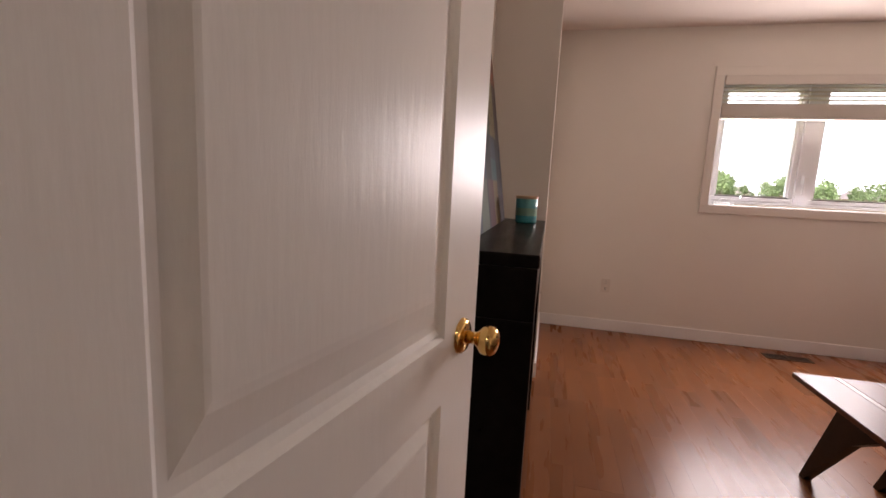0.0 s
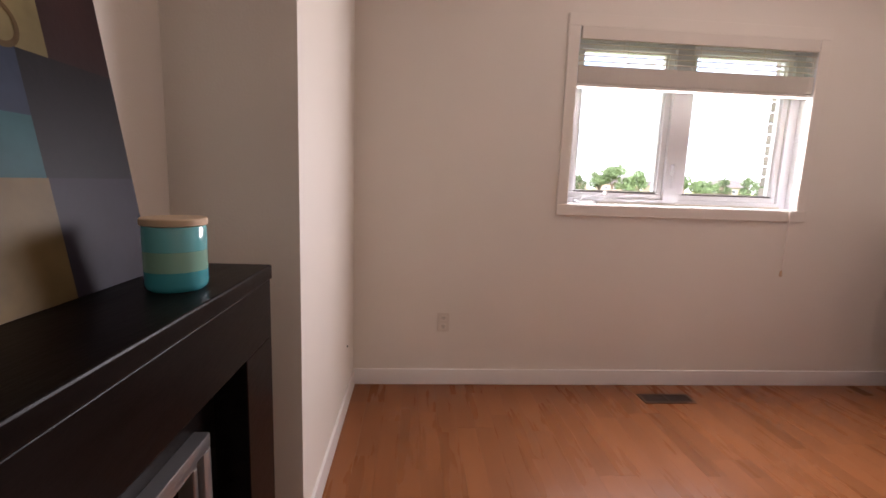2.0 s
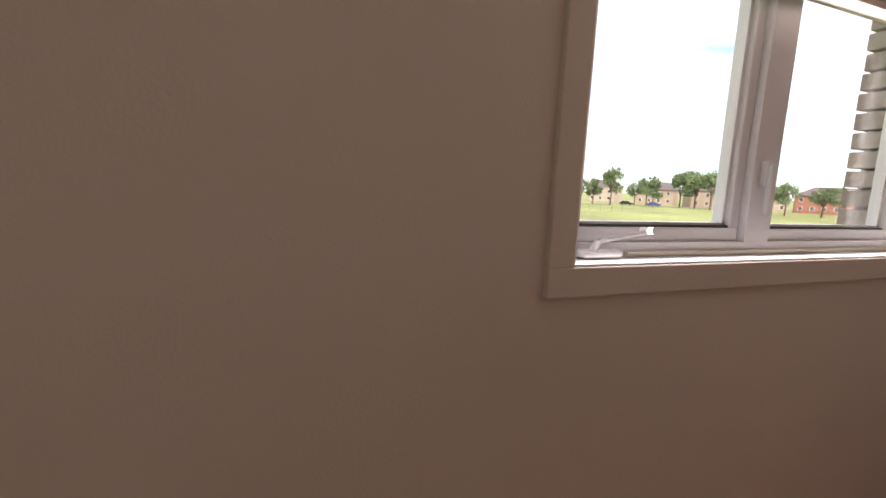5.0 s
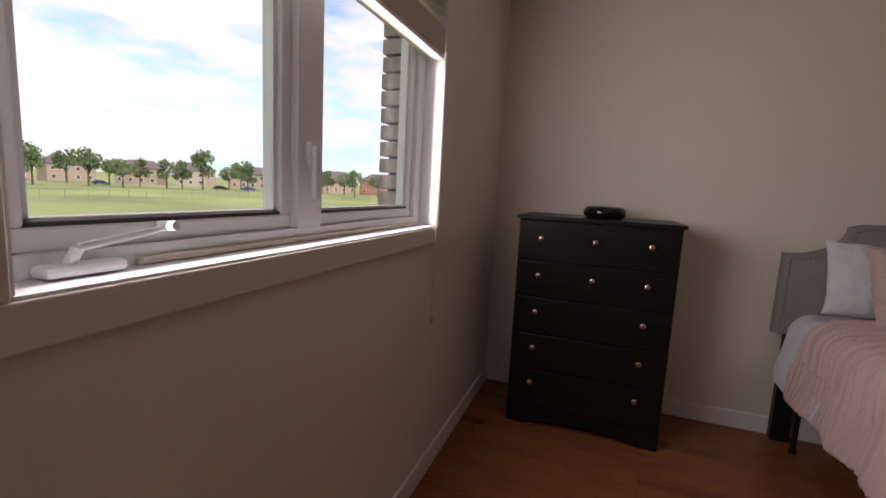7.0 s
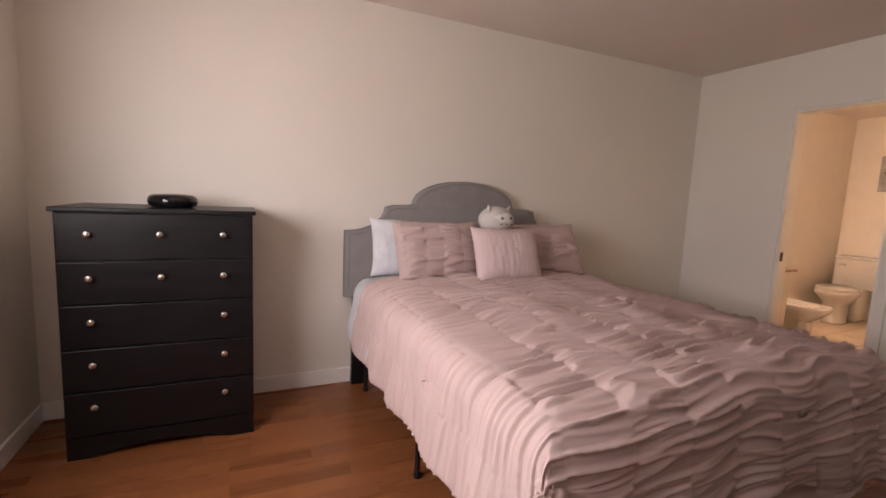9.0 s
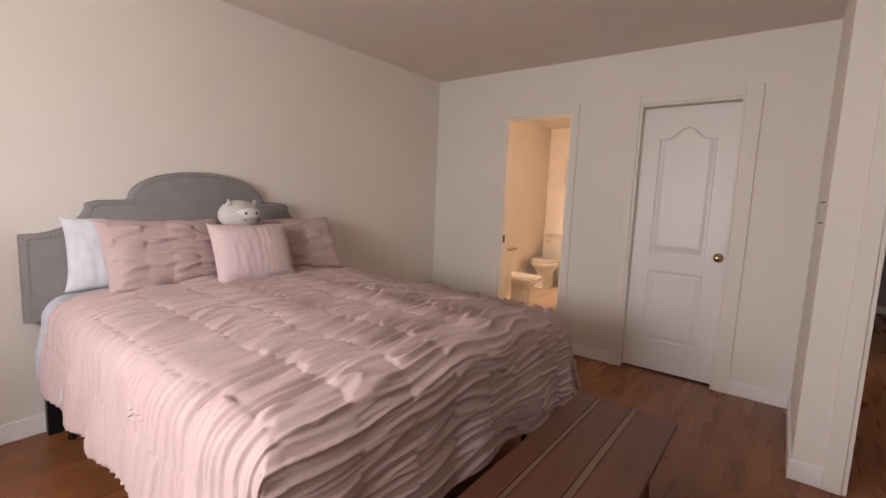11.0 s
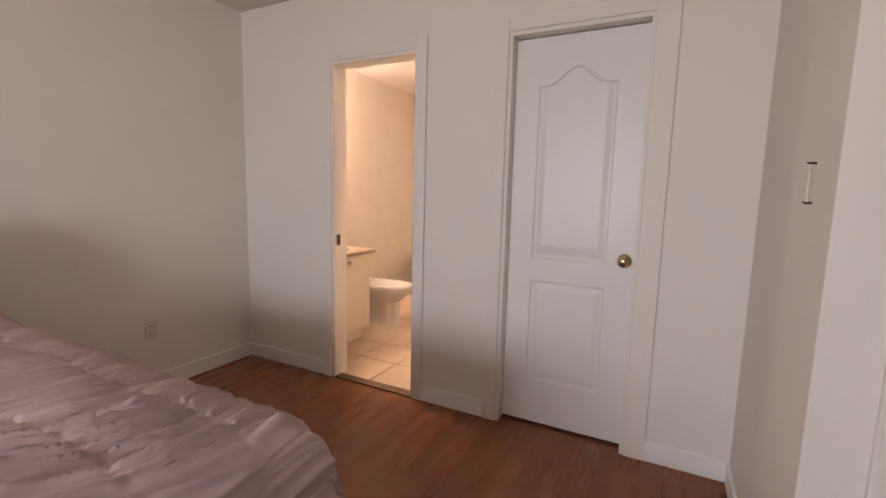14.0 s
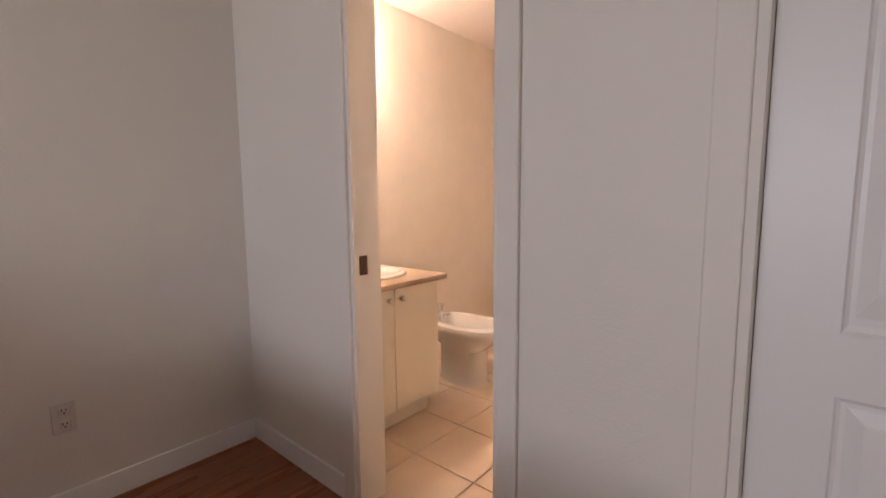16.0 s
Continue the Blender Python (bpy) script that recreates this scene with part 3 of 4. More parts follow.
# ---- fireplace, painting, candle ----
def mantel():
    y0, y1, x0, h = -2.79, -1.466, XR + 0.005, 1.003
    o = thing("electric_fireplace", (0, 0, 0), "espresso wood mantel with an electric fireplace insert", "fireplace")
    part("mantel_top", box(x0, 0.0, y0, y1, h - 0.035, h, 0.004), ESPRESSO, o)
    part("frieze", box(x0 + 0.004, -0.004, y0 + 0.004, y1 - 0.004, h - 0.175, h - 0.036, 0.002), ESPRESSO, o)
    for a, b in ((y0 + 0.004, y0 + 0.165), (y1 - 0.165, y1 - 0.004)):
        part("pilaster", box(x0 + 0.004, -0.004, a, b, 0.0, h - 0.176, 0.002), ESPRESSO, o)
    part("back_panel", box(x0 + 0.02, x0 + 0.20, y0 + 0.166, y1 - 0.166, 0.0, h - 0.178), ESPRESSO, o)
    part("hearth_rail", box(x0 + 0.20, -0.06, y0 + 0.166, y1 - 0.166, 0.0, 0.13, 0.003), ESPRESSO, o)
    part("inner_surround", boxes((x0 + 0.20, -0.075, y0 + 0.166, y0 + 0.25, 0.13, h - 0.178), (x0 + 0.20, -0.075, y1 - 0.25, y1 - 0.166, 0.13, h - 0.178), (x0 + 0.20, -0.075, y0 + 0.25, y1 - 0.25, 0.70, h - 0.178)), ESPRESSO, o)
    a, b, z0, z1 = y0 + 0.25, y1 - 0.25, 0.15, 0.72
    fr = bmesh.new()
    for q in ((a, b, z0, z0 + 0.03), (a, b, z1 - 0.03, z1), (a, a + 0.03, z0 + 0.03, z1 - 0.03), (b - 0.03, b, z0 + 0.03, z1 - 0.03)):
        bx(fr, -0.09, -0.045, q[0], q[1], q[2], q[3], 0.004)
    ins = part("insert_frame", fr, STEEL, o, "brushed grey metal insert frame", smooth=True)
    fr = bmesh.new()
    for q in ((a + 0.035, b - 0.035, z0 + 0.035, z0 + 0.05), (a + 0.035, b - 0.035, z1 - 0.05, z1 - 0.035), (a + 0.035, a + 0.05, z0 + 0.05, z1 - 0.05), (b - 0.05, b - 0.035, z0 + 0.05, z1 - 0.05)):
        bx(fr, -0.10, -0.055, q[0], q[1], q[2], q[3], 0.003)
    part("trim_frame", fr, STEEL, ins)
    part("firebox_glass", box(-0.10, -0.085, a + 0.03, b - 0.03, z0 + 0.03, z1 - 0.03), DARKGLASS, o, "dark reflective firebox glass")


mantel()


def paint_mat(c, i):
    return mat("paint_%s" % i, [0.27 * k for k in c], 0.42, vary=0.35, scale=9, bump=0.06, bscale=40, spec=0.12)


def painting():
    y0, y1, h = -2.757, -1.589, 0.93
    o = thing("abstract_painting", pose(-0.208, 0, 1.004) @ Matrix.Rotation(radians(-8.4), 4, "Y"), "abstract patchwork canvas leaning on the mantel", "painting")
    part("canvas", box(-0.036, 0, y0, y1, 0, h, 0.003), mat("canvas_edge", (0.02, 0.018, 0.022), 0.6), o)
    cols = {"indigo": (0.026, 0.028, 0.065), "cream": (0.50, 0.44, 0.33), "brown": (0.13, 0.065, 0.05), "blue": (0.075, 0.12, 0.22), "dark": (0.028, 0.025, 0.035), "teal": (0.07, 0.30, 0.34), "sage": (0.30, 0.38, 0.26), "red": (0.26, 0.03, 0.05), "tan": (0.52, 0.36, 0.16), "violet": (0.08, 0.07, 0.11), "orange": (0.48, 0.13, 0.035), "pale": (0.45, 0.56, 0.55), "olive": (0.40, 0.32, 0.10), "green": (0.20, 0.27, 0.10), "yellow": (0.62, 0.49, 0.22), "maroon": (0.09, 0.03, 0.03), "plum": (0.09, 0.05, 0.08)}
    rows = [
        (0.0, 0.195, "indigo:.20 plum:.12 blue:.09 sage:.19 dark:.04 red:.16 tan:.16 violet:.208"),
        (0.195, 0.29, "indigo:.237 cream:.19 blue:.19 dark:.16 teal:.18 dark:.211"),
        (0.29, 0.39, "indigo:.237 cream:.19 brown:.19 dark:.18 blue:.16 dark:.211"),
        (0.39, 0.655, "olive:.19 orange:.24 pale:.07 red:.10 plum:.04 green:.17 dark:.02 yellow:.19 maroon:.148"),
        (0.655, 0.80, "dark:.12 orange:.20 cream:.17 teal:.18 red:.14 maroon:.16 orange:.198"),
        (0.80, 0.93, "blue:.22 sage:.16 plum:.2 tan:.22 indigo:.2 green:.168"),
    ]
    names = list(cols)
    bm = bmesh.new()
    for z0, z1, row in rows:
        y = y0
        for cell in row.split():
            n, w = cell.split(":")
            vs = [bm.verts.new((0.0012, a, b)) for a, b in ((y, z0), (min(y1, y + float(w)), z0), (min(y1, y + float(w)), z1), (y, z1))]
            bm.faces.new(vs).material_index = names.index(n)
            y += float(w)
    part("patchwork_paint", bm, [paint_mat(c, n) for n, c in cols.items()], o, "patchwork of muted colour blocks")
    rings = bmesh.new()
    for cy, cz in ((-1.90, 0.60), (-1.82, 0.52), (-1.91, 0.47), (-1.82, 0.42)):
        out, inn = [], []
        for i in range(24):
            a = 2 * math.pi * i / 24
            out.append(rings.verts.new((0.002, cy + 0.036 * math.cos(a), cz + 0.036 * math.sin(a))))
            inn.append(rings.verts.new((0.002, cy + 0.027 * math.cos(a), cz + 0.027 * math.sin(a))))
        for i in range(24):
            rings.faces.new((out[i], out[(i + 1) % 24], inn[(i + 1) % 24], inn[i]))
    part("ring_motif", rings, paint_mat((0.33, 0.20, 0.07), "ring"), o, "ochre rings on a yellow patch")
    stroke_paint = paint_mat((0.20, 0.07, 0.06), "stroke")
    for cy, cz, w in ((-2.52, 0.155, 0.11), (-2.49, 0.105, 0.14), (-2.50, 0.06, 0.12), (-2.48, 0.03, 0.10)):
        st = bmesh.new()
        st.faces.new([st.verts.new((0.002, cy + p * w / 2, cz + q)) for p, q in ((-1, -0.006), (0.2, -0.009), (1, -0.002), (0.9, 0.007), (-0.2, 0.008), (-0.9, 0.004))])
        part("painted_stroke", st, stroke_paint, o)
    dot_paint = paint_mat((0.60, 0.33, 0.18), "dot")
    for cy, cz in ((-2.50, 0.45), (-2.44, 0.55), (-2.37, 0.44), (-2.36, 0.60), (-2.52, 0.62)):
        dots = bmesh.new()
        dots.faces.new([dots.verts.new((0.002, cy + 0.02 * math.cos(a), cz + 0.02 * math.sin(a))) for a in (2 * math.pi * i / 18 for i in range(18))])
        part("painted_dot", dots, dot_paint, o)


painting()


def candle():
    o = thing("jar_candle", (-0.094, -1.711, 1.003), "teal ombre glass jar candle with a wooden lid", "candle")
    r = 0.052
    part("jar_base", lathe([(r * 0.86, 0), (r * 0.98, 0.006), (r, 0.012), (r, 0.036)], 36), CANDLE, o, smooth=True)
    part("jar_band", lathe([(r, 0.0362), (r, 0.072)], 36), CANDLE2, o, "pale green glass band", smooth=True)
    part("jar_rim", lathe([(r, 0.0722), (r, 0.112), (r * 0.97, 0.116)], 36), mat("light_teal_glass", (0.12, 0.48, 0.52), 0.12, coat=0.5), o, smooth=True)
    part("lid", lathe([(r * 0.94, 0.1162), (r * 1.04, 0.118), (r * 1.04, 0.128), (r * 1.0, 0.130)], 36), CORK, o, "pale wooden lid", smooth=True)


candle()


# ---- bench ----
def bench():
    x0, x1, y0, y1, z = 1.10, 1.51, -3.085, -1.752, 0.432
    o = thing("bench", (0, 0, 0), "walnut bench with black splayed legs at the foot of the bed", "bench")
    part("edge_board", box(x0, x1, y0, y1, z - 0.022, z - 0.004, 0.003), WALNUT, o)
    for a, b, m in ((x0, x0 + 0.15, WALNUT), (x0 + 0.152, x0 + 0.175, WALNUT2), (x0 + 0.177, x0 + 0.30, WALNUT), (x0 + 0.302, x0 + 0.32, WALNUT2), (x0 + 0.322, x1, WALNUT)):
        part("top_strip", box(a + 0.001, b - 0.001, y0 + 0.001, y1 - 0.001, z - 0.004, z), m, o)
    for yy, s in ((y0 + 0.30, -1), (y1 - 0.30, 1)):
        for xx, q in ((x0 + 0.07, -1), (x1 - 0.07, 1)):
            bm = prism([(yy - s * 0.16, z - 0.024), (yy + s * 0.06, z - 0.024), (yy + s * 0.075, z - 0.06), (yy + s * 0.235, 0.0), (yy + s * 0.205, 0.0), (yy - s * 0.03, z - 0.14), (yy - s * 0.16, z - 0.055)], xx - 0.016, xx + 0.016)
            part("leg", bm, BLACKWOOD, o)
        part("cross_rail", box(x0 + 0.07, x1 - 0.07, yy - 0.015, yy + 0.015, z - 0.065, z - 0.025), BLACKWOOD, o)
    part("stretcher", box(x0 + 0.19, x0 + 0.22, y0 + 0.3, y1 - 0.3, z - 0.065, z - 0.030), BLACKWOOD, o)


bench()


# ---- bed ----
BY, BW, HBY = -2.38, 1.52, -2.405
MX0, MX1, MZ = 1.66, 3.64, 0.735


def headboard():
    pts = []
    hw = 0.84
    half = [(hw, 0.60), (hw, 1.03)]
    for i in range(1, 9):
        a = math.pi / 2 * i / 8
        half.append((hw - 0.27 * math.sin(a) * 0.9 - 0.02, 1.03 + 0.155 * (1 - math.cos(a))))
    half += [(0.525, 1.20), (0.40, 1.205)]
    for i in range(13):
        a = math.pi / 2 * i / 12
        half.append((0.385 * math.cos(a), 1.215 + 0.165 * math.sin(a)))
    right = [(HBY - y, z) for y, z in half]
    left = [(HBY + y, z) for y, z in half[:-1]][::-1]
    return right + left


def smoothstep(a, b, x):
    t = min(1, max(0, (x - a) / (b - a)))
    return t * t * (3 - 2 * t)


def ridge(n, k):
    """A sharp crest where the noise crosses zero."""
    return (1 - min(1, abs(n) * k)) ** 1.3


def ruche(s, u, strip=0.205, seed=0.0, amp=0.016):
    """Gathers that run across between stitched lines."""
    u += 0.02 * noise.noise((s * 3.0, seed, 1.7))
    k = u / strip
    i, f = math.floor(k), k - math.floor(k)
    side = min(f, 1 - f) * strip
    env = 0.65 + 0.35 * min(1, side / 0.05) ** 0.7
    sw = s + 0.035 * noise.noise((s * 2.0, u * 3.0, seed + 3)) + 0.009 * math.sin(f * math.pi) * (1 if i % 2 else -0.6)
    a = noise.noise((sw * 21, u * 1.6 + i * 0.3, seed))
    b = noise.noise((sw * 40, u * 2.6 + i * 1.7, seed + 5))
    c = noise.noise((s * 62, u * 9.0, seed + 8))
    dep = noise.noise((s * 3.0, u * 3.0, seed + 9))
    fold = 0.80 * ridge(a, 4.5) + 0.40 * ridge(b, 4.0) * (0.6 + 0.4 * dep) + 0.22 * c * math.exp(-side / 0.025)
    return amp * env * fold * (1.0 + 0.45 * dep) - 0.0025 * math.exp(-side / 0.006) + 0.006 * dep


def drape(d, r, flare):
    """Out and down by the way d along a cloth past the start of a rounded edge."""
    if d <= 0:
        return 0.0, 0.0
    q = r * math.pi / 2
    if d < q:
        a = d / r
        return r * math.sin(a), r * (1 - math.cos(a))
    return r + flare * (d - q), r + (d - q) * 0.985


def cover(x_head, foot_drop, side_a, side_b, top, seed, amp, pattern=True, x_foot=None, wide=0.0):
    r = 0.11
    xf = (MX0 if x_foot is None else x_foot) + r
    ya, yb = BY + BW / 2 - r, BY - BW / 2 + r - wide

    def f(p, q):
        s = p * ((x_head - xf) + foot_drop)
        w = (ya - yb) + side_a + side_b
        u = q * w
        ds, da, db = s - (x_head - xf), side_a - u, u - side_a - (ya - yb)
        ox, zx = drape(ds, r, 0.10)
        oa, za = drape(da, r, 0.12)
        ob, zb = drape(db, r, 0.30)
        x = x_head - min(s, x_head - xf) - ox
        y = ya - min(max(u - side_a, 0), ya - yb) + oa - ob
        zz = max(zx, za, zb) + 0.12 * min(zx, max(za, zb))
        crown = 0.04 * math.sin(math.pi * min(1, max(0, (u - side_a) / (ya - yb))))
        n = Vector((-smoothstep(0, r, ds), smoothstep(0, r, da) - smoothstep(0, r, db), 1.0 - smoothstep(0, 2 * r, max(ds, da, db)))).normalized()
        h = ruche(s, u, seed=seed, amp=amp) if pattern else amp * (noise.noise((s * 6, u * 6, seed)) + 0.5 * noise.noise((s * 15, u * 9, seed)))
        h *= 1 - 0.4 * smoothstep(0, 0.2, max(ds, da, db))
        h += 0.016 if pattern else 0.0
        hem = 0.02 * noise.noise((s * 5, u * 5, seed + 2)) * (1 if max(ds, da, db) > 0.2 else 0)
        wave = smoothstep(0.12, 0.4, max(da, db, ds)) * 0.012 * math.sin((s if max(da, db) > ds else u) * 17 + 2 * noise.noise((s * 2, u * 2, 4)))
        return Vector((x, y, top + crown - zz + hem)) + n * (h + wave)
    return f


def bed():
    o = thing("bed", (0, 0, 0), "queen bed with a grey upholstered nailhead headboard", "bed")
    hb = part("headboard", prism(headboard(), 3.675, 3.745, "x", 0.012), GREYFAB, o, "grey linen arched headboard", smooth=True)
    nails = bmesh.new()
    pts = headboard()
    inner = [(HBY + (y - HBY) * 0.968, z - 0.022 if z > 0.7 else z + 0.02) for y, z in pts]
    acc = 0
    for a, b in zip(inner, inner[1:]):
        L = math.dist(a, b)
        while acc < L:
            t = acc / L
            rod(nails, (3.677, a[0] + (b[0] - a[0]) * t, a[1] + (b[1] - a[1]) * t), (3.670, a[0] + (b[0] - a[0]) * t, a[1] + (b[1] - a[1]) * t), 0.006, 0.003, 7)
            acc += 0.0185
        acc -= L
    part("nailhead_trim", nails, NICKEL, hb, "row of pewter nailheads")
    for y in (HBY + 0.735, HBY - 0.735):
        part("headboard_strut", box(3.690, 3.735, y - 0.045, y + 0.045, 0, 0.66, 0.003), BLACKMETAL, o)
    for y in (BY + BW / 2 - 0.03, BY - BW / 2 + 0.03, BY):
        part("side_rail", box(1.72, 3.67, y - 0.015, y + 0.015, 0.30, 0.34, 0.003), BLACKMETAL, o)
    for x in (1.76, 2.637, 3.58):
        part("cross_bar", box(x - 0.015, x + 0.015, BY - 0.73, BY + 0.73, 0.302, 0.335), BLACKMETAL, o)
        for y in (BY + BW / 2 - 0.075, BY, BY - BW / 2 + 0.075):
            part("leg", rod(rod(bmesh.new(), (x, y, 0.0), (x, y, 0.30), 0.013), (x, y, 0), (x, y, 0.02), 0.018), BLACKMETAL, o, smooth=True)
    part("mattress", box(MX0 + 0.03, MX1, BY - BW / 2 + 0.03, BY + BW / 2 - 0.03, 0.341, MZ - 0.06, 0.05), SHEET, o, smooth=True)


bed()

sh = new("bed_sheet", to_mesh("bed_sheet", sheet(50, 130, cover(3.665, 0.0, 0.44, 0.40, MZ - 0.012, 11, 0.010, False, 2.9)), SHEET, "all"))
tagged(sh, "pale blue white patterned sheet folded over the mattress", "bed sheet")
cf = new("comforter", to_mesh("comforter", sheet(560, 330, cover(3.42, 0.50, 0.46, 0.60, MZ + 0.004, 3, 0.026, wide=0.13)), PINK, "all"))
tagged(cf, "dusty pink ruched comforter spread over the bed", "comforter")
sol = cf.modifiers.new("thickness", "SOLIDIFY")
sol.thickness, sol.offset = 0.018, -1


def pillow_mesh(w, h, t, seed, gather=0.0, fuzz=0.0, ears=0.0):
    """Centre at the origin, w along x, h along z, thickness along y."""
    bm = bmesh.new()
    nu, nv = 70, 56
    for side in (1, -1):
        g = []
        for i in range(nu + 1):
            row = []
            for j in range(nv + 1):
                a, b = 2 * i / nu - 1, 2 * j / nv - 1
                puff = max(0, (1 - abs(a) ** 2.6) * (1 - abs(b) ** 2.6)) ** 0.55
                k = 1 - 0.07 * (1 - abs(a) ** 3) * abs(b) ** 4 - 0.0
                l = 1 - 0.07 * (1 - abs(b) ** 3) * abs(a) ** 4
                y = t / 2 * puff
                if gather:
                    y += puff ** 0.5 * ruche(b * h / 2, a * w / 2 + 1.0, strip=w / 5, seed=seed, amp=gather)
                if fuzz:
                    y += puff ** 0.5 * fuzz * noise.noise((a * 9, b * 2.5, seed))
                row.append(bm.verts.new((a * w / 2 * l, -side * y, b * h / 2 * k + 0.008 * noise.noise((a * 3, b * 3, seed)))))
            g.append(row)
        for i in range(nu):
            for j in range(nv):
                q = (g[i][j], g[i + 1][j], g[i + 1][j + 1], g[i][j + 1])
                bm.faces.new(q if side == 1 else q[::-1])
    bmesh.ops.remove_doubles(bm, verts=bm.verts, dist=0.0005)
    return bm


def pillow(name, x, y, z, yaw, lean, size, m, label, seed, gather=0.0, fuzz=0.0, roll=0):
    ob = new(name, to_mesh(name, pillow_mesh(*size, seed, gather, fuzz), m, "all"))
    ob.matrix_world = Matrix.Translation((x, y, z)) @ Matrix.Rotation(radians(-90 + yaw), 4, "Z") @ Matrix.Rotation(radians(-lean), 4, "X") @ Matrix.Rotation(radians(roll), 4, "Y")
    return tagged(ob, label, "pillow")


PZ = MZ + 0.02
pillow("sleeping_pillow", 3.56, -2.00, PZ + 0.175, 0, 22, (0.62, 0.38, 0.15), SHEET, "white patterned pillow behind a pink sham", 1, fuzz=0.008, roll=3)
pillow("sleeping_pillow", 3.56, -2.80, PZ + 0.18, 0, 24, (0.62, 0.36, 0.15), SHEET, "white patterned pillow behind a pink sham", 2, fuzz=0.008)
pillow("pillow_sham", 3.40, -2.10, PZ + 0.18, 4, 24, (0.62, 0.39, 0.17), PINK, "dusty pink ruched pillow sham", 4, gather=0.036)
pillow("pillow_sham", 3.40, -2.84, PZ + 0.18, -6, 30, (0.66, 0.39, 0.18), PINK, "dusty pink ruched pillow sham", 6, gather=0.036, roll=-2)
pillow("throw_pillow", 3.20, -2.46, PZ + 0.18, -2, 26, (0.46, 0.36, 0.17), PINKFUZZ, "small square pink plush throw pillow", 8, fuzz=0.004, roll=1)


def plush():
    bm = bmesh.new()
    bmesh.ops.create_uvsphere(bm, u_segments=40, v_segments=24, radius=1)
    for v in bm.verts:
        v.co = Vector((v.co.x * 0.125 * (1 - 0.08 * v.co.z), v.co.y * 0.10, v.co.z * 0.085))
    for f in bm.faces:
        c = f.calc_center_median()
        if c.y < -0.02 and ((c.x - 0.0) / 0.075) ** 2 + ((c.z - 0.032) / 0.026) ** 2 < 1:
            f.material_index = 1
    for s in (-1, 1):
        bmesh.ops.create_cone(bm, cap_ends=True, segments=12, radius1=0.022, radius2=0.004, depth=0.045, matrix=Matrix.Translation((s * 0.085, 0.0, 0.072)) @ Matrix.Rotation(radians(25 * s), 4, "Y"))
    for x, z, r in ((-0.036, 0.034, 0.008), (0.036, 0.034, 0.008)):
        g = bmesh.ops.create_uvsphere(bm, u_segments=10, v_segments=8, radius=r, matrix=Matrix.Translation((x, -0.088, z)))
        for f in {f for v in g["verts"] for f in v.link_faces}:
            f.material_index = 2
    for x in (-0.045, 0.0, 0.045):
        bx(bm, x - 0.009, x + 0.009, -0.101, -0.094, -0.004, -0.001, 0, 2)
    ob = new("plush_toy", to_mesh("plush_toy", bm, [PLUSH, PLUSHW, SLOT], "all"))
    ob.matrix_world = Matrix.Translation((3.35, -2.46, 1.140)) @ Matrix.Rotation(radians(-78), 4, "Z") @ Matrix.Rotation(radians(12), 4, "X")
    tagged(ob, "round grey plush toy tucked behind the throw pillow", "plush toy")


plush()


# ---- dresser ----
def dresser():
    o = thing("chest_of_drawers", (0, 0, 0), "black wooden five drawer chest with nickel knobs", "dresser")
    x0, x1, y0, y1, h = 3.285, 3.742, -1.022, -0.242, 1.157
    part("top", box(x0 - 0.018, x1, y0 - 0.015, y1 + 0.015, h - 0.020, h, 0.004), BLACKWOOD, o)
    for a, b in ((y0, y0 + 0.018), (y1 - 0.018, y1)):
        part("side_panel", box(x0, x1, a, b, 0, h - 0.021, 0.002), BLACKWOOD, o)
    part("back_panel", box(x1 - 0.008, x1, y0 + 0.018, y1 - 0.018, 0.05, h - 0.021), BLACKWOOD, o)
    n = 14
    pts = [(y0 + 0.002, 0.0), (y0 + 0.002, 0.105), (y1 - 0.002, 0.105), (y1 - 0.002, 0.0), (y1 - 0.10, 0.0)]
    for i in range(n + 1):
        u = i / n
        pts.append((y1 - 0.13 + (y0 - y1 + 0.26) * u, 0.012 + 0.028 * math.sin(math.pi * u) ** 0.7))
    pts.append((y0 + 0.10, 0.0))
    part("apron", prism(pts, x0 - 0.004, x0 + 0.016), BLACKWOOD, o)
    part("carcass", box(x0 + 0.012, x1 - 0.009, y0 + 0.019, y1 - 0.019, 0.10, h - 0.022), SLOT, o)
    lines = [0.108, 0.318, 0.520, 0.722, 0.918, 1.134]
    zs = [0.252, 0.450, 0.648, 0.845, 1.041]
    for i in range(5):
        d = part("drawer_front", box(x0 - 0.006, x0 + 0.012, y0 + 0.004, y1 - 0.004, lines[i] + 0.003, lines[i + 1] - 0.003, 0.004), BLACKWOOD, o)
        for y in (-0.361, -0.632, -0.890) if i > 2 else (-0.361, -0.890):
            mm = Matrix.Translation((x0 - 0.006, y, zs[i])) @ Matrix.Rotation(radians(-90), 4, "Y")
            part("knob", lathe([(0.007, 0), (0.006, 0.012), (0.012, 0.017), (0.0155, 0.022), (0.0145, 0.027), (0.008, 0.030)], 20, m=mm), NICKEL, d, "round nickel knob", smooth="all")


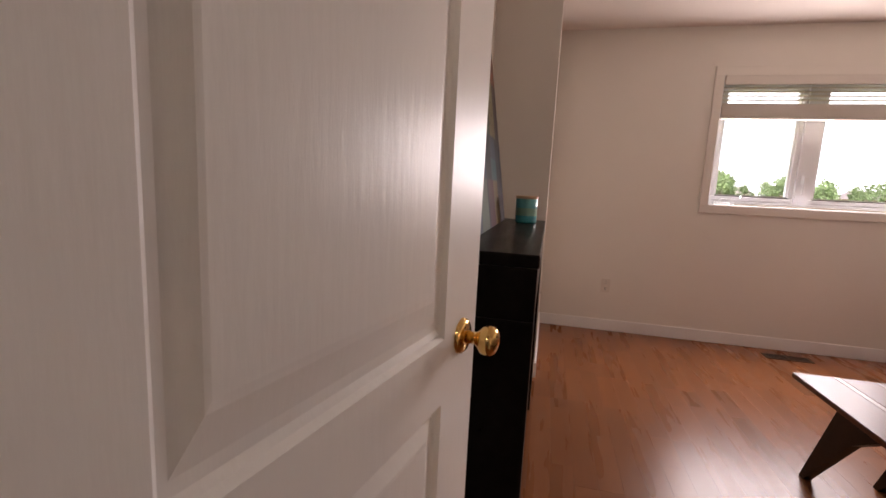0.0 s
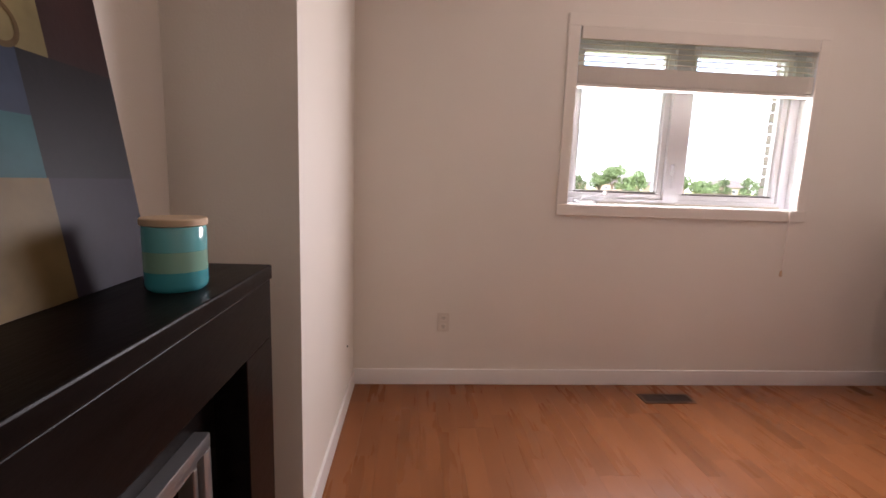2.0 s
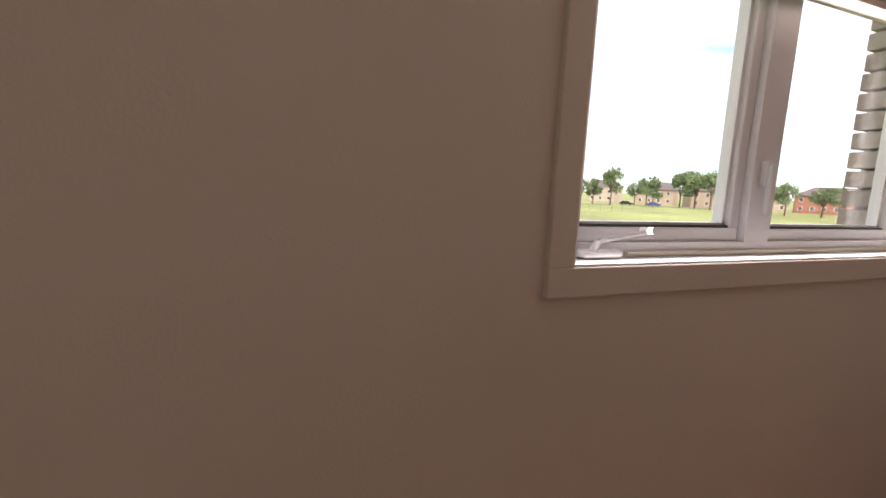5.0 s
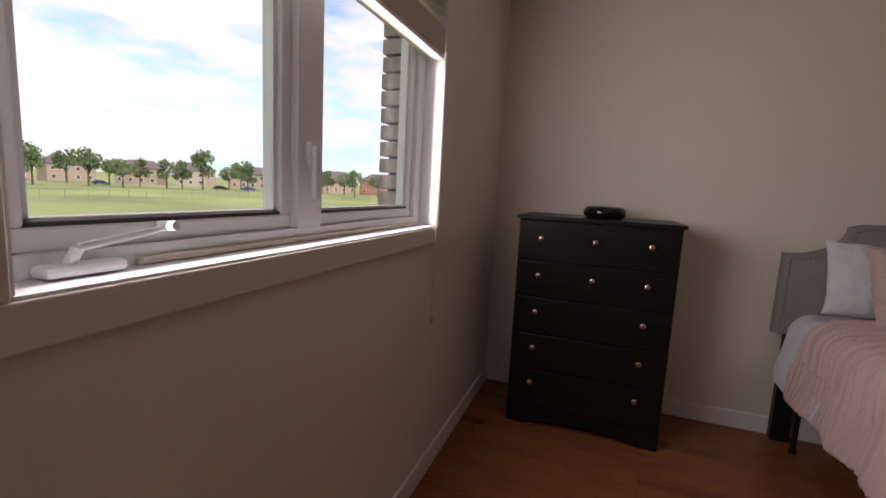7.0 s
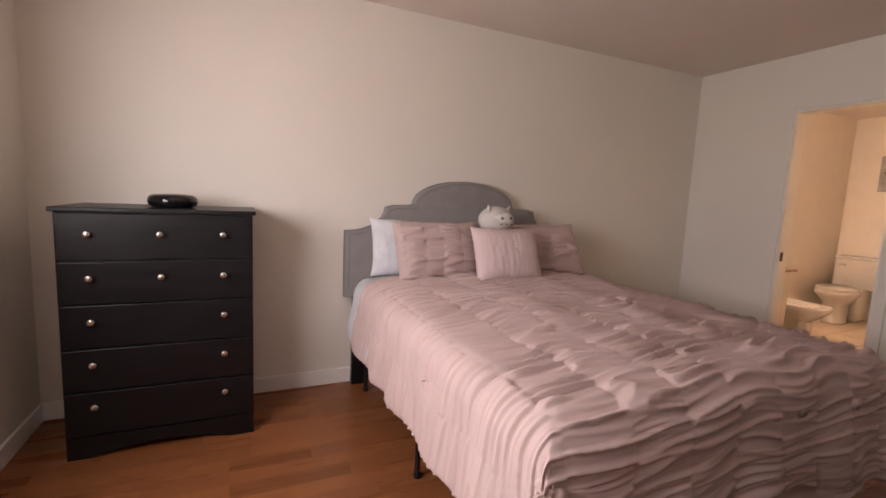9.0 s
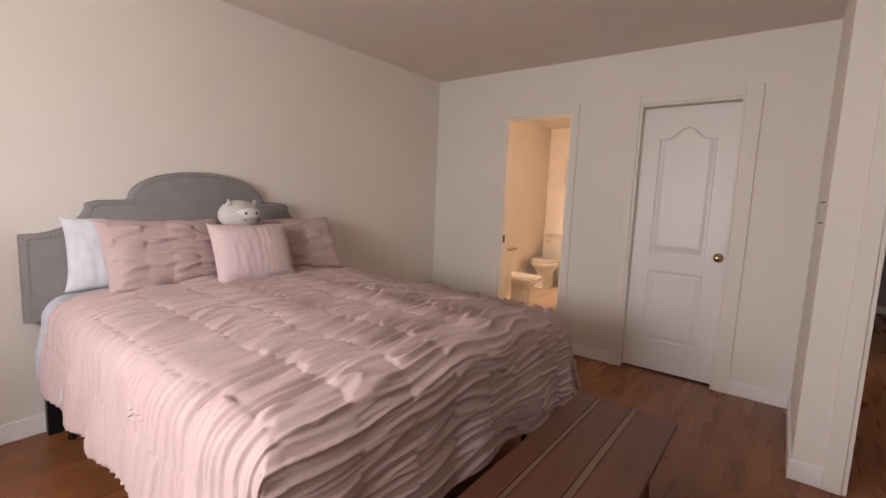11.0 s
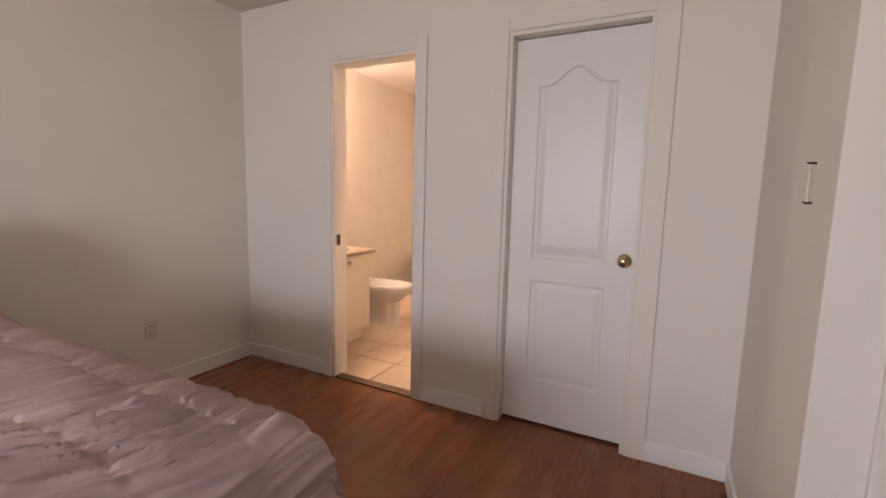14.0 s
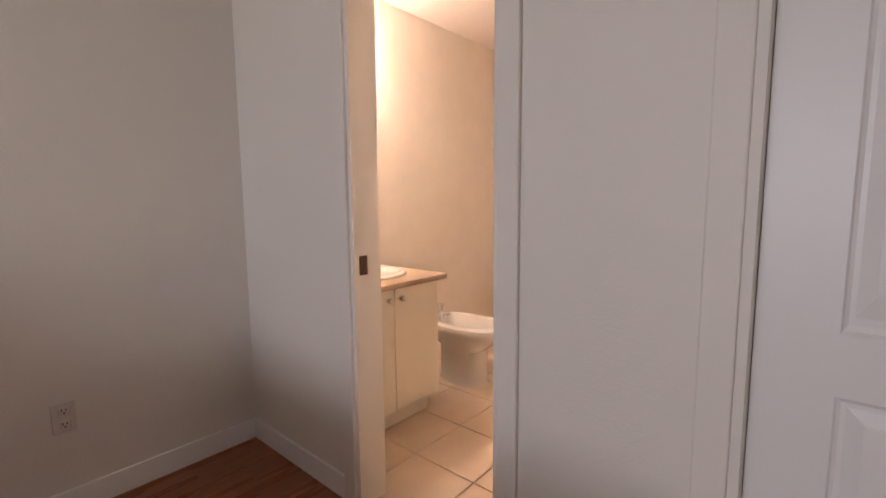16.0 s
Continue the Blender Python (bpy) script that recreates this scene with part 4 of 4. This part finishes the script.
dresser()
bm = bmesh.new()
R, r, n, k = 0.078, 0.032, 40, 20
vs = [[bm.verts.new(((R + r * math.cos(b)) * math.cos(a), (R + r * math.cos(b)) * math.sin(a), r + r * math.sin(b))) for b in (2 * math.pi * j / k for j in range(k))] for a in (2 * math.pi * i / n for i in range(n))]
for i in range(n):
    for j in range(k):
        bm.faces.new((vs[i][j], vs[(i + 1) % n][j], vs[(i + 1) % n][(j + 1) % k], vs[i][(j + 1) % k]))
bmesh.ops.create_cone(bm, cap_ends=True, segments=32, radius1=0.06, radius2=0.06, depth=0.008, matrix=Matrix.Translation((0, 0, 0.006)))
bowl = new("decorative_bowl", to_mesh("decorative_bowl", bm, BLACKGLOSS, "all"))
bowl.location = (3.48, -0.66, 1.157)
tagged(bowl, "glossy black rounded bowl on the dresser", "bowl")


# ---- bathroom ----
def vanity():
    x0, y0, y1, h = 3.24, -5.56, -4.93, 0.735
    o = thing("bathroom_vanity", (0, 0, 0), "cream two door bathroom vanity cabinet", "vanity")
    part("body", box(x0 + 0.02, XB, y0, y1, 0.105, h - 0.001), CREAM, o)
    part("toe_kick", box(x0 + 0.07, XB, y0 + 0.02, y1, 0, 0.104), CREAM, o)
    for a, b, k in ((y0 + 0.003, -5.2405, -5.2405 - 0.04), (-5.2375, y1 - 0.003, -5.2375 + 0.04)):
        d = part("door", box(x0, x0 + 0.019, a, b, 0.11, h - 0.005, 0.004), CREAM, o)
        mm = Matrix.Translation((x0, k, h - 0.055)) @ Matrix.Rotation(radians(-90), 4, "Y")
        part("knob", lathe([(0.006, 0), (0.006, 0.01), (0.014, 0.016), (0.014, 0.024), (0.008, 0.028)], 16, m=mm), CREAM, d, smooth="all")
    t = thing("vanity_countertop", (0, 0, 0), "tan laminate countertop with an oval sink", "countertop")
    part("top_slab", box(x0 - 0.03, XB, y0 - 0.045, y1 + 0.045, h, h + 0.030, 0.008), LAMINATE_TOP, t, smooth=True)
    s = thing("oval_sink", (3.50, -5.30, h + 0.030), "white oval drop-in bathroom sink", "sink")
    part("basin", lathe([(0.02, 0.001), (0.10, 0.002), (0.165, 0.006), (0.178, 0.017), (0.200, 0.018), (0.212, 0.010), (0.214, 0.0)][::-1] + [], 40, sx=0.86), CERAMIC, s, smooth="all")
    b = thing("soap_dispenser", (3.72, -5.40, h + 0.030), "cream ceramic soap dispenser with a chrome pump", "soap dispenser")
    part("bottle", lathe([(0.034, 0), (0.037, 0.006), (0.037, 0.11), (0.030, 0.122), (0.012, 0.126)], 24), CERAMIC, b, smooth=True)
    p = rod(rod(bmesh.new(), (0, 0, 0.126), (0, 0, 0.165), 0.007), (0, 0, 0.163), (-0.04, 0, 0.160), 0.006)
    part("pump", rod(p, (0, 0, 0.126), (0, 0, 0.138), 0.013), CHROME, b, smooth=True)


vanity()
mc = thing("bathroom_mirror", (XB, -5.24, 1.0), "framed mirror above the bathroom vanity", "mirror")
part("mirror_glass", box(-0.018, -0.004, -0.28, 0.28, 0.02, 0.78), MIRROR, mc, "mirror glass")
fr = boxes((-0.03, 0, -0.31, 0.31, 0, 0.02), (-0.03, 0, -0.31, 0.31, 0.78, 0.80), (-0.03, 0, -0.31, -0.28, 0.02, 0.78), (-0.03, 0, 0.28, 0.31, 0.02, 0.78))
part("frame", fr, BROWNMETAL, mc, "dark bronze mirror frame")
vl = thing("vanity_light", (XB, -5.26, 2.02), "chrome vanity bar light with warm glowing globes", "wall lamp")
part("backplate", box(-0.03, 0, -0.32, 0.32, -0.05, 0.05, 0.006), CHROME, vl)
for y in (-0.24, 0.0, 0.24):
    part("socket", rod(bmesh.new(), (-0.03, y, 0), (-0.075, y, 0.01), 0.022), CHROME, vl, smooth=True)
    g = bmesh.new()
    bmesh.ops.create_uvsphere(g, u_segments=20, v_segments=14, radius=0.05, matrix=Matrix.Translation((-0.115, y, 0.015)))
    part("globe", g, BULBGLASS, vl, "glowing warm glass globe", smooth="all")


def bowl_profile(m, L, W, z0, z1, seg=36, flare=0.7, lid=False):
    """A toilet-like oval bowl body, long along x."""
    bm = bmesh.new()
    rings = []
    steps = [(0.0, 0.62, 0.60), (0.05, 0.58, 0.54), (0.58, 0.58, 0.55), (0.78, 0.84, 0.84), (0.90, 0.98, 0.98), (0.97, 1.0, 1.0), (1.0, 0.98, 0.98)]
    if not lid:
        steps += [(1.0, 0.76, 0.70), (0.90, 0.68, 0.62), (0.60, 0.45, 0.42), (0.50, 0.1, 0.1)]
    for t, a, b in steps:
        ring = []
        for i in range(seg):
            th = 2 * math.pi * i / seg
            c, s = math.cos(th), math.sin(th)
            e = 0.78
            x = math.copysign(abs(c) ** e, c) * L / 2 * a + (1 - a) * L * 0.10
            y = math.copysign(abs(s) ** e, s) * W / 2 * b
            ring.append(bm.verts.new(m @ Vector((x, y, z0 + (z1 - z0) * t))))
        rings.append(ring)
    for a, b in zip(rings, rings[1:]):
        for i in range(seg):
            bm.faces.new((a[i], a[(i + 1) % seg], b[(i + 1) % seg], b[i]))
    bm.faces.new(rings[0][::-1])
    bm.faces.new(rings[-1])
    return bm


bid = thing("bidet", (3.37, -5.98, 0), "white ceramic bidet with a chrome tap", "bidet")
part("bowl", bowl_profile(Matrix(), 0.56, 0.37, 0, 0.385), CERAMIC, bid, smooth=True)
tp = rod(bmesh.new(), (0.20, 0.02, 0.37), (0.20, 0.02, 0.43), 0.018)
rod(tp, (0.20, 0.02, 0.43), (0.20, 0.02, 0.475), 0.014, 0.022)
rod(tp, (0.20, 0.02, 0.42), (0.12, 0.01, 0.415), 0.009)
part("tap", tp, CHROME, bid, "chrome bidet tap", smooth=True)
part("drain_lever", rod(bmesh.new(), (0.20, -0.05, 0.38), (0.20, -0.05, 0.405), 0.012), CHROME, bid, smooth=True)
pp = rod(bmesh.new(), (0.25, 0.06, 0.0), (0.25, 0.06, 0.20), 0.010)
rod(pp, (0.25, 0.06, 0.20), (0.59, 0.06, 0.20), 0.010)
rod(pp, (0.25, 0.06, 0.06), (0.25, 0.06, 0.12), 0.022)
part("supply_pipe", pp, CHROME, bid, "chrome supply pipe", smooth=True)

wc = thing("toilet", pose(3.66, -7.42, 0, 0, 0, -90), "white ceramic toilet with a closed lid", "toilet")
part("bowl", bowl_profile(pose(-0.06, 0, 0), 0.52, 0.37, 0, 0.385, lid=True), CERAMIC, wc, smooth="all")
part("seat", lathe([(0.17, 0.387), (0.185, 0.392), (0.185, 0.402), (0.178, 0.406)], 36, m=Matrix.Translation((-0.075, 0, 0)) @ Matrix.Diagonal((1.3, 1, 1, 1))), CERAMIC, wc, smooth=True)
part("lid", lathe([(0.175, 0.410), (0.188, 0.414), (0.188, 0.424), (0.17, 0.430)], 36, m=Matrix.Translation((-0.075, 0, 0)) @ Matrix.Diagonal((1.3, 1, 1, 1))), CERAMIC, wc, smooth=True)
tk = part("tank", box(0.27, 0.47, -0.21, 0.21, 0.39, 0.74, 0.02), CERAMIC, wc, smooth=True)
part("tank_base", box(0.16, 0.42, -0.11, 0.11, 0.0, 0.39, 0.03), CERAMIC, wc, smooth=True)
part("tank_lid", box(0.255, 0.485, -0.22, 0.22, 0.741, 0.775, 0.010), CERAMIC, wc, smooth=True)
part("flush_lever", box(0.252, 0.268, 0.09, 0.17, 0.655, 0.675, 0.004), CHROME, tk, "chrome flush lever")
pc = thing("bathroom_picture", (3.47, YBB, 1.56), "small grey botanical canvas on the bathroom wall", "picture")
part("canvas", box(-0.19, 0.19, 0, 0.03, 0, 0.42, 0.003), mat("grey_canvas", (0.36, 0.35, 0.33), 0.7, vary=0.25, scale=9), pc)
lv = bmesh.new()
for i in range(9):
    a, bq = random.uniform(-0.14, 0.14), random.uniform(0.06, 0.36)
    lv.faces.new([lv.verts.new((a + 0.035 * math.cos(q) , 0.0315, bq + 0.022 * math.sin(q + 0.6))) for q in (-2 * math.pi * j / 12 for j in range(12))])
part("leaf_motif", lv, mat("picture_leaves", (0.20, 0.17, 0.13), 0.7), pc)

# ---- hall ----
hl = thing("ceiling_lamp", (0.20, -5.92, H), "ribbed glass flush ceiling lamp with a brass base, lit", "ceiling lamp")
part("canopy", lathe([(0.075, -0.03), (0.085, -0.025), (0.085, -0.001)], 28), BRASS, hl, "brass lamp base", smooth=True)
jar = bmesh.new()
n = 48
rings = []
for r, z in ((0.045, -0.19), (0.085, -0.185), (0.10, -0.165), (0.10, -0.07), (0.082, -0.045), (0.07, -0.031)):
    rings.append([jar.verts.new(((r + 0.004 * (i % 2)) * math.cos(2 * math.pi * i / n), (r + 0.004 * (i % 2)) * math.sin(2 * math.pi * i / n), z)) for i in range(n)])
for a, b in zip(rings, rings[1:]):
    for i in range(n):
        jar.faces.new((a[i], a[(i + 1) % n], b[(i + 1) % n], b[i]))
jar.faces.new(rings[0][::-1])
part("shade", jar, HALLGLASS, hl, "glowing ribbed glass shade")
av = thing("air_vent", (HX0, -8.0, 2.06), "white return air grille high on the hall wall", "air vent")
part("frame", boxes((0, 0.012, -0.20, 0.20, -0.13, -0.11), (0, 0.012, -0.20, 0.20, 0.11, 0.13), (0, 0.012, -0.20, -0.18, -0.11, 0.11), (0, 0.012, 0.18, 0.20, -0.11, 0.11)), TRIM, av)
for i in range(10):
    part("slat", box(0, 0.008, -0.18, 0.18, -0.105 + i * 0.0215, -0.094 + i * 0.0215), HALLPAINT, av)
sb = thing("second_bed", (-1.35, -7.6, 0), "bed with grey bedding in the room off the hall", "bed")
part("bed_base", box(-0.75, 0.75, -0.9, 0.9, 0.12, 0.35, 0.02), BLACKWOOD, sb)
for x in (-0.7, 0.7):
    for y in (-0.85, 0.85):
        part("leg", box(x - 0.03, x + 0.03, y - 0.03, y + 0.03, 0, 0.12), BLACKWOOD, sb)
part("duvet", sheet(60, 60, lambda u, v: (-0.78 + 1.56 * u, -0.92 + 1.84 * v, 0.28 + 0.36 * (1 - abs(2 * u - 1) ** 14) * (1 - abs(2 * v - 1) ** 14) + 0.02 * noise.noise((u * 12, v * 12, 1)))), GREYFAB, sb, smooth="all")

pillow("bed_pillow", -0.98, -8.20, 0.76, 90, 50, (0.60, 0.40, 0.16), GREYFAB, "grey pillow on the bed off the hall", 12, fuzz=0.01)
structure("trim_strike_plate_hall", box(HX0 - 0.065, HX0 - 0.040, DY0 + 0.017, DY0 + 0.021, 0.93, 0.98, 0.001), BROWNMETAL, "dark strike plate on the hall jamb")

# ---- outside ----
structure("ground", box(-2500, 3000, 0.6, 3500, -3.1, -3.0), GRASS, "green sports field reaching to the horizon")
structure("road", box(-600, 900, 165, 173, -3.0, -2.96), ASPHALT, "grey road behind the field")
structure("pavement", box(-600, 900, 160, 163, -3.0, -2.95), mat("concrete", (0.42, 0.39, 0.36), 0.9), "pale pavement beside the road")


def fence():
    f = thing("chain_link_fence", (0, 0, -3.0), "thin grey chain link fence across the field", "fence")
    p0, p1 = Vector((-10, 68, 0)), Vector((190, 88, 0))
    n = 60
    for i in range(n + 1):
        p = p0.lerp(p1, i / n)
        part("post", rod(bmesh.new(), p, p + Vector((0, 0, 1.5)), 0.04, seg=6), STEEL, f)
    part("top_rail", rod(rod(bmesh.new(), p0 + Vector((0, 0, 1.5)), p1 + Vector((0, 0, 1.5)), 0.035, seg=6), p0 + Vector((0, 0, 0.1)), p1 + Vector((0, 0, 0.1)), 0.02, seg=6), STEEL, f)


fence()


def house(style):
    w, d, h = ((14, 11, 6.2), (22, 12, 6.0), (11, 11, 6.6))[style]
    o = thing("house", (0, 0, 0), ("two storey tan house with a dark shingle roof", "long red brick building with a dark roof", "cream two storey house with a dark shingle roof")[style], "house", "houses beyond the field")
    part("wall", box(-w / 2, w / 2, -d / 2, d / 2, 0, h), SIDING[style], o)
    rf = prism([(-w / 2 - 0.5, h), (w / 2 + 0.5, h), (w / 2 - w * 0.22, h + 3.0), (-w / 2 + w * 0.22, h + 3.0)], -d / 2 - 0.5, d / 2 + 0.5, "y")
    for v in rf.verts:
        if v.co.z > h + 1:
            v.co.y *= 0.15
    part("roof", rf, ROOF, o)
    for fz in (1.0, 3.9):
        nwin = int(w // 3)
        for i in range(nwin):
            x = -w / 2 + w * (i + 0.5) / nwin
            wn = part("window", box(x - 0.65, x + 0.65, -d / 2 - 0.06, -d / 2 + 0.02, fz, fz + 1.4), TRIM, o)
            part("pane", box(x - 0.55, x + 0.55, -d / 2 - 0.09, -d / 2 - 0.05, fz + 0.1, fz + 1.3), FARGLASS, wn)
    return o


def leaf_ball(bm, c, r, n, rng):
    for _ in range(n):
        v = Vector((rng.gauss(0, 1), rng.gauss(0, 1), rng.gauss(0, 1))).normalized() * r * rng.random() ** 0.4
        p, s = c + v, r * rng.uniform(0.10, 0.2)
        q = Euler((rng.uniform(0, 6), rng.uniform(0, 6), 0)).to_matrix()
        bm.faces.new([bm.verts.new(p + q @ Vector(k) * s) for k in ((-1, -0.6, 0), (1, -0.6, 0.2), (1, 0.6, 0), (-1, 0.6, 0.2))])


def tree(seed, h):
    rng = random.Random(seed)
    o = thing("tree", (0, 0, 0), "leafy green street tree beyond the field", "tree", "trees beyond the field")
    tr = rod(bmesh.new(), (0, 0, 0), (0.1, 0, h * 0.55), h * 0.025, h * 0.012, 8)
    crown = bmesh.new()
    for i in range(9):
        a = rng.uniform(0, 6.28)
        e = Vector((math.cos(a) * h * rng.uniform(0.05, 0.24), math.sin(a) * h * rng.uniform(0.05, 0.24), h * rng.uniform(0.45, 0.9)))
        rod(tr, (0, 0, h * rng.uniform(0.25, 0.5)), e, h * 0.010, h * 0.004, 6)
        leaf_ball(crown, e, h * rng.uniform(0.12, 0.2), 130, rng)
    part("trunk", tr, BARK, o)
    part("crown", crown, LEAF, o)
    return o


rng = random.Random(4)
hs = [house(i) for i in range(3)]
ts = [tree(i, h) for i, h in enumerate((10.5, 8.5, 12.0, 9.5))]
az = 8.0
first = set()
i = 0
while az < 84:
    dist = rng.uniform(185, 215)
    a = radians(az)
    st = 1 if az > 60 and rng.random() < 0.8 else rng.choice((0, 2, 0))
    m = pose(dist * math.sin(a), dist * math.cos(a), -3.0, 0, 0, -az + rng.uniform(-25, 25))
    if st in first:
        copy_thing(hs[st], m)
    else:
        first.add(st)
        hs[st].matrix_world = m
    az += (8.2 if st == 1 else 5.2) + rng.uniform(-0.6, 1.2)
first = set()
for i in range(46):
    a = radians(5 + 80 * (i + rng.random()) / 46)
    dist = rng.uniform(150, 182)
    k = rng.randrange(4)
    m = pose(dist * math.sin(a), dist * math.cos(a), -3.0, 0, 0, rng.uniform(0, 360))
    if k in first:
        copy_thing(ts[k], m)
    else:
        first.add(k)
        ts[k].matrix_world = m


def car(m, col, label):
    o = thing("parked_car", m, label, "car")
    part("body", prism([(-2.2, 0.35), (2.2, 0.35), (2.2, 0.85), (1.3, 0.95), (0.7, 1.45), (-1.2, 1.45), (-1.9, 0.95), (-2.2, 0.9)], -0.85, 0.85, "y", 0.05), mat("car_paint", col, 0.25, 0.3), o)
    for x in (-1.35, 1.35):
        for y in (-0.8, 0.8):
            part("wheel", rod(bmesh.new(), (x, y - 0.1, 0.33), (x, y + 0.1, 0.33), 0.33, seg=18), SLOT, o)


for azd, dist, col, lab in ((33, 175, (0.03, 0.05, 0.14), "dark blue parked car beyond the field"), (44, 168, (0.02, 0.02, 0.03), "black parked car beyond the field"), (47, 170, (0.05, 0.10, 0.30), "blue parked car beyond the field")):
    car(pose(dist * math.sin(radians(azd)), dist * math.cos(radians(azd)), -2.98, 0, 0, -azd), col, lab)

# ---- pieces: brick reveal, planks, tiles ----
veneer = structure("wall_brick_veneer", boxes((WX1 + 0.006, XE + T, 0.141, 0.222, -3, 4.0), (XR - T, WX0 - 0.006, 0.141, 0.222, -3, 4.0), (WX0 - 0.006, WX1 + 0.006, 0.141, 0.222, -3, WZ0 - 0.03), (WX0 - 0.006, WX1 + 0.006, 0.141, 0.222, WZ1 + 0.02, 4.0)), MORTAR, "grey brown brick veneer outside the window")
bmesh_brick = [to_mesh("brick", box(0, L, 0, 0.092, 0, 0.057, 0.004), BRICK) for L in (0.19, 0.092)]
for side in (0, 1):
    for i in range(17):
        z = WZ0 - 0.06 + i * 0.067
        x = WX1 - 0.045 + rng.uniform(-0.004, 0.004) if side == 0 else WX0 + 0.002 - (0.19, 0.092)[i % 2]
        for j in range(2):
            b = new("brick", bmesh_brick[(i + j) % 2] if side == 0 else bmesh_brick[i % 2])
            b.parent = veneer
            b.location = (x + (j * (0.202 if i % 2 == 0 else 0.104) if side == 0 else -j * 0.202), 0.150, z)

floor = structure("floor", boxes((XR - T, XE + T, YS - 0.06, 0.0, -0.12, -0.006), (-3.2, XBW - T, HY - T, YS - 0.06, -0.12, -0.006)), SUBFLOOR, "warm reddish brown laminate plank floor")
PW, PL = 0.190, 1.21


def plank(x, y0, y1):
    """One board, pressed from two rows of short strips of differing tone."""
    L, vs, fs = y1 - y0 - 0.0006, [], []
    for row in (0, 1):
        xa = -PW / 2 + 0.0004 + row * PW / 2
        xb, ya = xa + PW / 2 - 0.0004, 0.0
        end = rng.uniform(0.15, 0.8)
        while ya < L:
            yb = L if L - end < 0.10 else end
            n = len(vs)
            vs += [(p, q, z) for z in (-0.006, 0.0) for p, q in ((xa, ya), (xb, ya), (xb, yb), (xa, yb))]
            fs += [(n + 4, n + 5, n + 6, n + 7)] + [(n + i, n + (i + 1) % 4, n + 4 + (i + 1) % 4, n + 4 + i) for i in range(4)]
            ya, end = yb, yb + rng.uniform(0.4, 0.8)
    me = bpy.data.meshes.new("plank")
    me.from_pydata(vs, [], fs)
    o = new("plank", to_mesh("plank", me, PLANK))
    o.parent = floor
    o.location = (x, y0, 0)


for c in range(int((XE - XR) / PW) + 1):
    x = XR + PW / 2 + c * PW
    lo, hi = (YE - T if x < XC - T else YS - 0.04), 0.0
    if XC - T < x and x < XC + 0.02:
        lo = YS - 0.04
    if HX0 < x < HX1:
        lo = HY
    y = lo - rng.uniform(0.05, 0.95) * PL
    while y < hi - 0.01:
        a, b = max(y, lo), min(y + PL, hi)
        if b - a > 0.01:
            plank(x, a, b)
        y += PL
structure("floor_second_room", box(-3.1, HX0 + 0.0, HY, YE - T, -0.006, -0.001), PLANK, "laminate floor of the room off the hall")

tiles = structure("floor_bathroom", box(XBW - 0.05, XB, YBB, YS - 0.055, -0.12, -0.004), GROUT, "beige ceramic bathroom floor tiles")
TS = 0.33
me_t = to_mesh("tile", box(0.003, TS - 0.003, 0.003, TS - 0.003, -0.005, 0.002, 0.0015), TILE)
for i in range(6):
    for j in range(10):
        x, y = XB - (i + 1) * TS + 0.06, YS - 0.06 - (j + 1) * TS
        o = new("tile", me_t)
        o.parent = tiles
        o.location = (x, y, 0)
